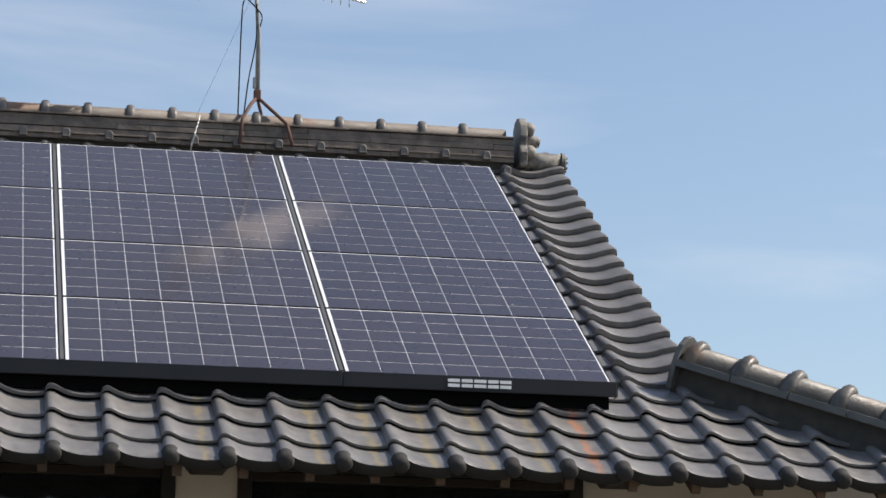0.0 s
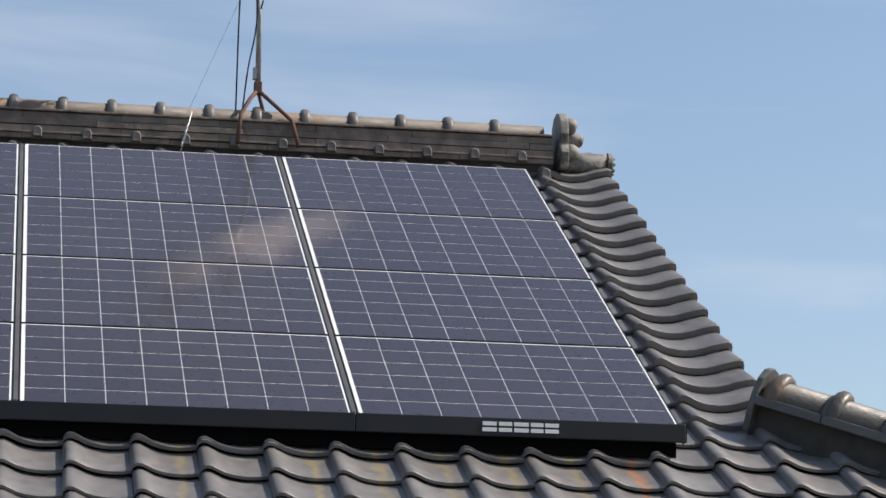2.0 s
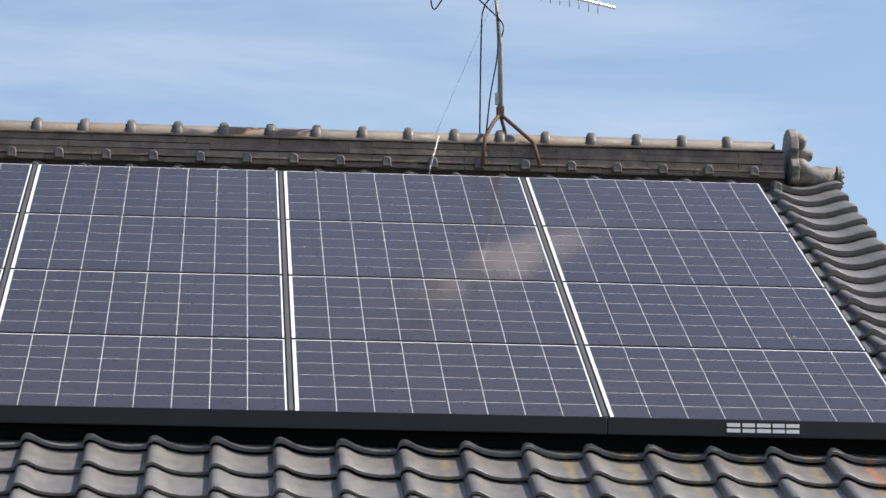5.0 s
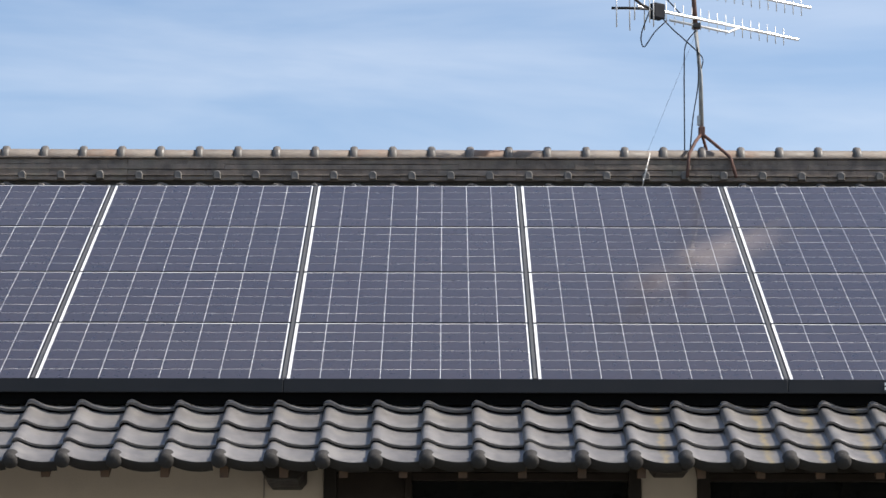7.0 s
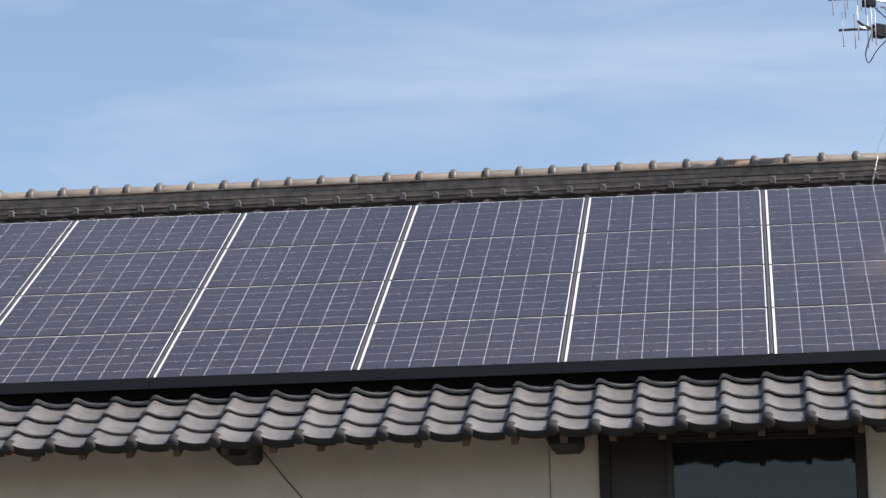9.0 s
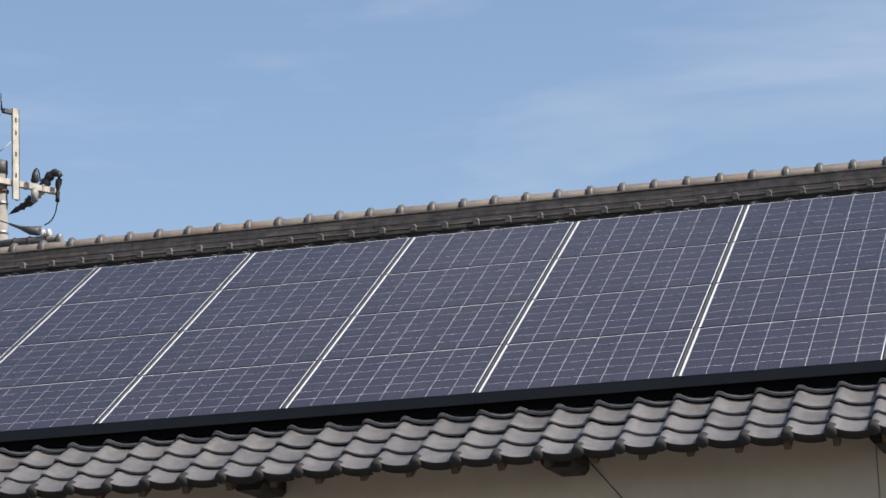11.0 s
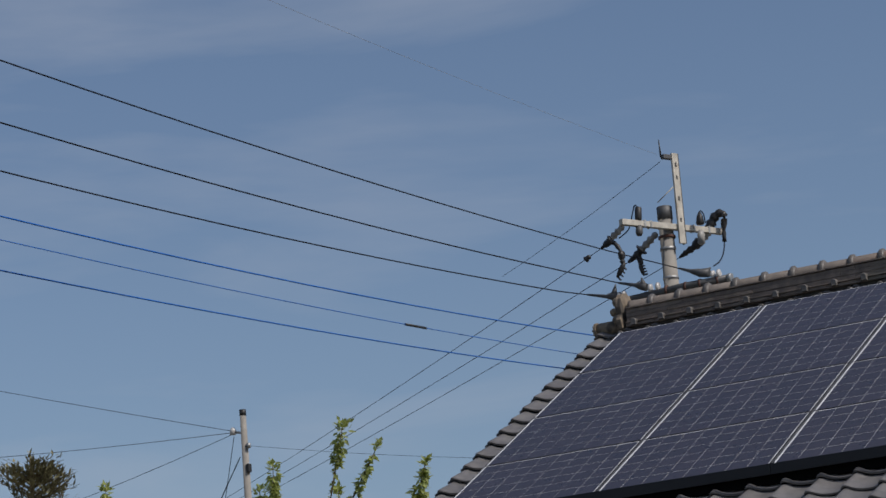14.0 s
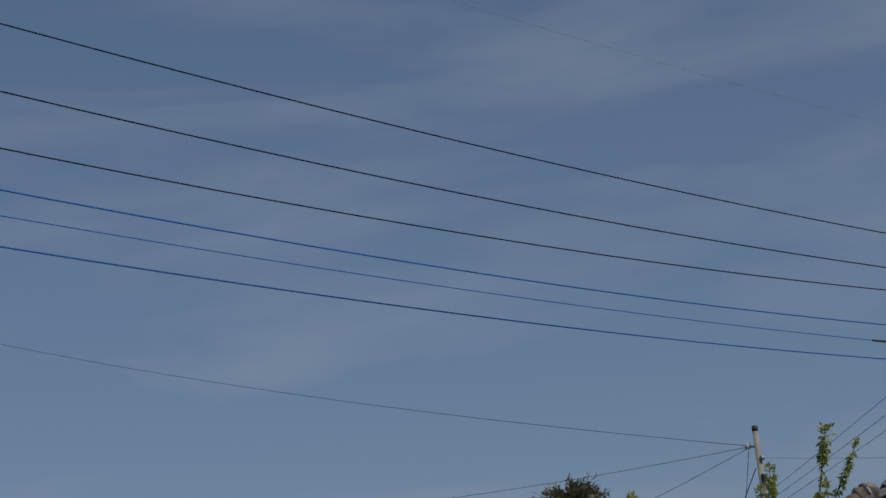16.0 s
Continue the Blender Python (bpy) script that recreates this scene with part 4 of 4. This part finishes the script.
# strain insulators, clamp covers and jumpers of the three lines
for a, b, r in (((-0.212, -0.66, 8.976), (-0.416, -0.66, 8.834), 0.046), ((-0.119, 0.0, 8.99), (-0.357, 0.0, 8.817), 0.050), ((0.338, 0.45, 8.998), (0.154, 0.45, 8.87), 0.050)):
    insulator(a, b, r, "strain_insulator", M_insulator, "grey ribbed strain insulator", 8)
lumpy("clamp_cover", [(-0.366, -0.66, 8.85), (-0.432, -0.66, 8.816), (-0.507, -0.66, 8.774)], 0.060, 0.020, 1, M_black, "black clamp cover")
lumpy("clamp_cover", [(-0.326, 0.0, 8.838), (-0.398, 0.0, 8.78), (-0.510, 0.0, 8.722)], 0.062, 0.018, 2, M_black, "black clamp cover")
lumpy("clamp_cover", [(0.200, 0.45, 8.912), (0.118, 0.45, 8.856), (0.005, 0.45, 8.806), (-0.079, 0.45, 8.766)], 0.066, 0.012, 3, M_black, "black clamp cover")
lumpy("jumper", [(-0.348, -0.66, 8.808), (-0.293, -0.66, 8.733), (-0.270, -0.66, 8.664), (-0.268, -0.66, 8.60), (-0.262, -0.66, 8.547)], 0.034, 0.032, 4, M_black, "black covered jumper", 0.45, 3)
lumpy("jumper", [(-0.38, 0.0, 8.782), (-0.36, 0.0, 8.70), (-0.353, 0.0, 8.659)], 0.030, 0.022, 5, M_black, "black covered jumper", 0.3, 3)
comb_cover((-0.240, -0.66, 8.560), (-0.350, -0.66, 8.404), 0.032, 6)
comb_cover((-0.374, 0.0, 8.680), (-0.332, 0.0, 8.532), 0.028, 7)
lumpy("line_tag", [(-0.66, -0.66, 8.712), (-0.695, -0.66, 8.694), (-0.725, -0.66, 8.676)], 0.020, 0.040, 8, M_black, "small black line tag", 0.2, 2)
ends = [Vector((-0.507 + PX, -0.66 + PY, 8.774)), Vector((-0.510 + PX, PY, 8.722)), Vector((-0.079 + PX, 0.45 + PY, 8.766))]
lumpy("covered_end", [(0.300, 0.50, 9.03), (0.335, 0.52, 9.11), (0.387, 0.52, 9.178), (0.455, 0.52, 9.207), (0.501, 0.52, 9.164), (0.480, 0.52, 9.023), (0.474, 0.52, 8.866)], 0.066, 0.026, 9, M_black, "black covered line end", 0.2, 3)
part("drop_lead", rod(bend([(0.474, 0.52, 8.866), (0.490, 0.42, 8.715), (0.530, 0.20, 8.57), (0.585, -0.10, 8.455)]), 0.008, 6), M_cable, pole)
part("stay_wire", rod([(0.160, -0.05, 9.469), (-0.03, -0.09, 9.316)], 0.006, 6), M_arm, pole, "short pale stay wire")
part("pole_collar", rod([(0, 0, 8.90), (0, 0, 8.93)], 0.100, 16), M_rust, pole)

# lower arm that carries the near lines
part("lower_arm", rod([(-0.62, -0.10, 8.255), (0.142, -0.12, 8.285), (0.77, -0.12, 8.283)], 0.044, 12), M_rail, pole, "grey lower arm tube")
part("arm_end", rod([(0.755, -0.12, 8.283), (0.80, -0.12, 8.280)], [0.052, 0.052], 12), M_steel, pole)
for x in (-0.02, 0.22, 0.40, 0.62):
    part("arm_strap", rod([(x, -0.12, 8.283), (x + 0.025, -0.12, 8.283)], 0.054, 10), M_rust, pole)
near = []
for run, rings, tip in (([(-1.013, -0.12, 8.412), (-0.775, -0.12, 8.348), (-0.698, -0.12, 8.336), (-0.633, -0.12, 8.325)], (-0.600, -0.545, 8.316), (-0.641, -0.12, 8.47)),
                        ([(-0.603, -0.12, 8.476), (-0.409, -0.12, 8.415), (-0.314, -0.12, 8.385), (-0.255, -0.12, 8.359)], (-0.208, -0.115, 8.338), (-0.309, -0.12, 8.482)),
                        ([(0.165, -0.12, 8.504), (0.298, -0.12, 8.448), (0.420, -0.12, 8.403), (0.530, -0.12, 8.378)], (0.575, 0.645, 8.350), (0.560, -0.12, 8.44))):
    part("end_cover", rod(run, [0.012, 0.022, 0.050, 0.046], 10), M_rail, pole, "dark tapered line cover")
    part("riser", rod([Vector(run[2]) + Vector((0.02, 0, 0.0)), Vector(run[2]).lerp(Vector(tip), 0.5) + Vector((0.01, 0, 0)), tip], [0.046, 0.026, 0.005], 8), M_rail, pole)
    for x in rings[:2]:
        part("white_insulator", rod([(x - 0.022, -0.12, rings[2] + 0.004), (x - 0.012, -0.12, rings[2] + 0.003), (x + 0.012, -0.12, rings[2]), (x + 0.022, -0.12, rings[2])], [0.030, 0.052, 0.052, 0.030], 14), M_porcelain, pole, "white porcelain ring")
    near.append(Vector(run[0]) + Vector((PX, PY, 0)))

# ---- overhead lines ----
# each line: x = a + b y, z = c + d y + e y y, and where it starts
LINES = [(-15.8668, 0.0253, 8.7506, -0.0169, 0.0023, 10.5), (-15.6749, 0.0300, 8.1174, -0.0033, 0.0027, 9.9), (-16.2059, 0.0265, 7.9294, 0.0127, 0.0027, 9.9),
         (-15.3819, -0.0365, 7.2136, 0.0369, 0.0023, 13.0), (-15.7995, -0.0384, 7.1786, 0.0359, 0.0017, 13.0), (-15.9868, -0.0388, 6.9896, 0.0386, 0.0019, 13.0)]
for k, (a, b, c, d, e2, y0) in enumerate(LINES):
    pts = [Vector((a + b * y, y, c + d * y + e2 * y * y)) for y in (y0 - (y0 + 27.0) * q / 40 for q in range(41))]
    if k < 3:
        pts.insert(0, near[2 - k])
    o = part("overhead_line", rod(pts, (0.0068, 0.0068, 0.0068, 0.0070, 0.0045, 0.0070)[k], 6), M_cable if k < 3 else M_wire_blue)
    tagged(o, "dark overhead power line sagging from the utility pole" if k < 3 else "blue-grey overhead communication line above the garden", "power line", "overhead lines")
earth = [Vector((-14.95, y, 9.736 + 0.0019 * (y - 2.6) ** 2)) for y in (10.68 - 37.68 * q / 40 for q in range(41))]
tagged(part("earth_wire", rod(earth, 0.0016, 5), M_steel), "thin bare earth wire from the top of the utility pole", "power line", "overhead lines")
# the pole that carries their other ends, out of view
e = thing("utility_pole", Matrix.Translation((-15.4, -27.2, 0)), "concrete utility pole carrying overhead lines", "utility pole")
part("shaft", rod([(0, 0, 0), (0, 0, 11.5)], [0.16, 0.10], 16), M_concrete, e)
part("crossarm", boxes(((-1.6, 0.12, 9.6), (1.6, 0.2, 9.7)), bevel=0.004), M_arm, e)
s = part("line_splice", rod([(-16.071, 7.08, 7.5184), (-16.054, 6.64, 7.4923)], [0.014, 0.014], 8), M_black)
tagged(s, "black splice sleeve on an overhead line", "line splice")

# far pole beyond the garden, with its lines
far_pole = thing("utility_pole", Matrix.Translation((-27.27, 20.2, 0)), "slim grey concrete pole with service wires", "utility pole")
part("shaft", rod([(0.05, 0, 0), (0, 0, 9.95)], [0.12, 0.050], 14), M_concrete, far_pole)
part("shaft_cap", rod([(0, 0, 9.87), (0, 0, 9.97)], 0.056, 12), M_black, far_pole, "dark pole cap")
part("service_box", boxes(((0.04, -0.07, 8.92), (0.10, 0.02, 9.06)), bevel=0.01), M_black, far_pole, "small dark service box")
part("side_bracket", rod([(0, 0, 9.58), (-0.16, -0.02, 9.62)], 0.02, 8), M_steel, far_pole)
part("insulator", rod([(-0.20, -0.02, 9.58), (-0.20, -0.02, 9.66), (-0.20, -0.02, 9.70)], [0.05, 0.055, 0.02], 10), M_porcelain, far_pole)
part("insulator", rod([(0.09, -0.02, 9.32), (0.09, -0.02, 9.40)], 0.035, 10), M_steel, far_pole)
FP = Vector((-27.27, 20.2, 0))
for p, q, sag, r in ((ends[0], (-30.999, 25.0, 9.46), 0.05, 0.0042), (ends[1], (-31.009, 25.0, 9.315), 0.05, 0.0042),
                     (ends[2], (-31.021, 25.0, 9.148), 0.05, 0.0042),
                     (Vector((PX + 0.036, PY - 0.06, 9.79)), (-21.2, 18.3, 10.80), 0.03, 0.0032),
                     (FP + Vector((-0.2, 0, 9.64)), (-55.1, 26, 18.78), 0.24, 0.005), (FP + Vector((-0.2, 0, 9.62)), (-53.9, 30, 13.9), 0.3, 0.005),
                     (FP + Vector((-0.2, 0, 9.6)), (-37.1, 23.8, 9.16), 0.1, 0.005), (FP + Vector((0.08, 0, 9.36)), (-17, 26, 8.6), 0.3, 0.003), (FP + Vector((-0.1, 0, 9.2)), (-29.2, 20.4, 6.8), 0.02, 0.009), (FP + Vector((-0.2, 0, 9.55)), (-28.3, 20.4, 6.8), 0.02, 0.006)):
    o = part("overhead_line", rod(sagged(p, q, sag, 20), r, 5), M_cable)
    tagged(o, "thin dark overhead service wire", "power line", "overhead lines")


# ---- plants ----
def leaf_blade(bm, p, d, length, width, up):
    """A folded leaf of four triangles."""
    d = d.normalized()
    s = d.cross(up)
    if s.length < 0.01:
        s = d.cross(Vector((1, 0, 0)))
    s.normalize()
    u = s.cross(d)
    a, b, c = bm.verts.new(p), bm.verts.new(p + d * length), bm.verts.new(p + d * length * 0.45 - u * width * 0.2)
    l, r = bm.verts.new(p + d * length * 0.42 + s * width), bm.verts.new(p + d * length * 0.42 - s * width)
    for q in ((a, l, c), (l, b, c), (b, r, c), (r, a, c)):
        bm.faces.new(q)


def shoot_tree(x, y, stems, label, seed):
    """A young tree of upright leafy shoots on a short trunk."""
    rg = random.Random(seed)
    t = thing("young_tree", Matrix.Translation((x, y, 0)), label, "tree")
    fork = 3.2
    part("trunk", rod([(0, 0, 0), (0.03, 0, 1.6), (0, 0, fork)], [0.09, 0.075, 0.055], 10), M_bark, t)
    for sx, sy, top, lean, thick, lush in stems:
        tip = Vector((sx, sy, top))
        mid = Vector((sx - lean, sy, fork + (top - fork) * 0.55))
        pts = [Vector((0, 0, fork - 0.1)), Vector((sx * 0.6, sy * 0.6, fork + 0.6)), mid, tip.lerp(mid, 0.4), tip]
        part("shoot", rod(pts, [0.03, 0.022, 0.013, 0.009, 0.004], 6), M_bark, t)
        bm = bmesh.new()
        for k in range(int(680 * lush)):
            h = rg.random() ** 0.8
            z = top - (top - fork) * 0.62 * h
            p = mid.lerp(tip, min(1.0, max(0.0, (z - mid.z) / max(0.1, tip.z - mid.z))))
            clump = 0.5 + 0.5 * math.sin(h * 15 + seed * 2 + sx * 9)
            if h > 0.22 and clump < 0.55 and rg.random() < 0.9:
                continue
            a = rg.uniform(0, 2 * math.pi)
            d = Vector((math.cos(a), math.sin(a), rg.uniform(-1.9, 0.3) if h > 0.05 else rg.uniform(0.0, 1.6)))
            spread = thick * 1.3 * (0.25 + 0.75 * clump) * rg.random()
            leaf_blade(bm, p + Vector((math.cos(a), math.sin(a), 0)) * spread * 0.7, d, rg.uniform(0.050, 0.100), rg.uniform(0.018, 0.030), Vector((rg.uniform(-0.6, 0.6), rg.uniform(-0.6, 0.6), 1)))
        part("foliage", bm, M_leaf, t, "fresh yellow-green leaves")


shoot_tree(-16.60, 6.0, [(0.128, 0, 6.50, 0.42, 0.075, 1.7), (-0.05, 0.1, 5.85, 0.05, 0.06, 1.0), (0.53, 0, 6.22, 0.95, 0.04, 0.8), (0.40, 0.1, 5.5, 0.1, 0.05, 0.6)], "young tree with upright leafy spring shoots", 3)
shoot_tree(-15.60, 6.1, [(0.05, -0.1, 5.98, 0.45, 0.085, 1.8), (-0.05, 0.0, 5.65, 0.02, 0.06, 0.8)], "young tree with one dense leafy shoot", 5)
shoot_tree(-17.45, 6.0, [(0.10, 0, 6.20, 0.01, 0.085, 1.4), (-0.11, 0.05, 5.99, 0.0, 0.09, 1.5), (-0.55, 0.1, 5.75, 0.02, 0.05, 0.6)], "young tree with bushy leafy shoots", 7)
shoot_tree(-19.45, 6.0, [(0.0, 0, 6.29, 0.01, 0.06, 1.0), (0.25, 0.1, 5.9, 0.02, 0.05, 0.6)], "young tree with a single leafy top", 9)


def conifer(x, y, top, spread, seed):
    """A conifer with a tapered trunk, whorls of limbs and clumps of small sprays."""
    rg = random.Random(seed)
    t = thing("conifer", Matrix.Translation((x, y, 0)), "dark olive conifer with an uneven pointed crown", "tree")
    part("trunk", rod([(0, 0, 0), (0.05, 0, top * 0.5), (0, 0, top - 0.05)], [0.22, 0.14, 0.02], 10), M_bark, t)
    sprays = bmesh.new()
    for k in range(110):
        h = 0.035 + 0.965 * rg.random() ** 2.2
        z = top - 0.04 - h * (top - 1.8)
        r = spread * (0.10 + 0.90 * min(1.0, h * 8.0)) * rg.uniform(0.45, 1.1)
        a = rg.uniform(0, 2 * math.pi)
        tip = Vector((math.cos(a) * r, math.sin(a) * r, z + rg.uniform(0.05, 0.28) * min(1, h * 3 + 0.3)))
        root = Vector((0, 0, z - 0.12))
        part("limb", tube(bmesh.new(), [root, root.lerp(tip, 0.6), tip], [0.016, 0.010, 0.004], 4, caps=False), M_bark, t)
        for q in range(30):
            p = root.lerp(tip, rg.uniform(0.35, 1.0)) + Vector((rg.gauss(0, 0.05), rg.gauss(0, 0.05), rg.gauss(0.02, 0.05)))
            leaf_blade(sprays, p, Vector((math.cos(a) + rg.gauss(0, 0.7), math.sin(a) + rg.gauss(0, 0.7), rg.uniform(0.2, 1.3))), rg.uniform(0.08, 0.17), rg.uniform(0.014, 0.03), Vector((0, 0, 1)))
    # upright leading shoots, each a spire of short needles
    for dx, dy, drop, lean in ((0.0, 0.0, 0.0, 0.03), (-0.15, 0.1, 0.20, -0.06), (0.13, -0.1, 0.16, 0.05), (0.27, 0.05, 0.33, 0.10), (-0.30, 0.0, 0.36, -0.08), (-0.46, 0.1, 0.46, -0.10), (0.42, 0.0, 0.50, 0.10), (0.05, 0.2, 0.10, 0.0), (0.56, 0.1, 0.58, 0.12)):
        tip = Vector((dx, dy, top - drop))
        root = Vector((dx * 0.8 - lean, dy * 0.8, top - drop - 0.42))
        part("leader", tube(bmesh.new(), [root, root.lerp(tip, 0.6), tip], [0.016, 0.010, 0.004], 5, caps=False), M_bark, t)
        for q in range(85):
            u = rg.random()
            p = root.lerp(tip, u)
            a, w = rg.uniform(0, 2 * math.pi), 0.035 + 0.075 * (1 - u)
            leaf_blade(sprays, p + Vector((math.cos(a), math.sin(a), 0)) * w * rg.random(), Vector((math.cos(a), math.sin(a), rg.uniform(0.5, 1.6))), rg.uniform(0.05, 0.11), rg.uniform(0.010, 0.020), Vector((0, 0, 1)))
    part("crown", sprays, M_needle, t)


conifer(-28.68, 16.4, 9.08, 1.30, 2)

twig = part("dry_twig", rod([(0.475, 0.614, 4.60), (0.51, 0.574, 4.645), (0.55, 0.554, 4.635), (0.585, 0.534, 4.615)], [0.0035, 0.003, 0.0025, 0.0015], 5), M_bark)
tagged(twig, "thin dry twig caught at the roof verge", "twig")

# small marks left by birds
def splat(name, place, r, label):
    rnd = random.Random(int(r * 1e5))
    bm = bmesh.new()
    for k in range(4):
        a, d, q = rnd.uniform(0, 6.28), (0 if k == 0 else rnd.uniform(0.8, 1.5) * r), r * (1 if k == 0 else rnd.uniform(0.2, 0.45))
        bmesh.ops.create_icosphere(bm, subdivisions=2, radius=q, matrix=Matrix.Translation((d * math.cos(a), d * math.sin(a), 0)) @ Matrix.Diagonal((1, 1, 0.12, 1)))
    o = part(name, bm, M_porcelain)
    o.matrix_world = place
    tagged(o, label, "bird dropping")

splat("bird_dropping", ROOF @ Matrix.Translation((-0.317, 1.129, 0.002)), 0.006, "small white bird dropping dried on a panel")
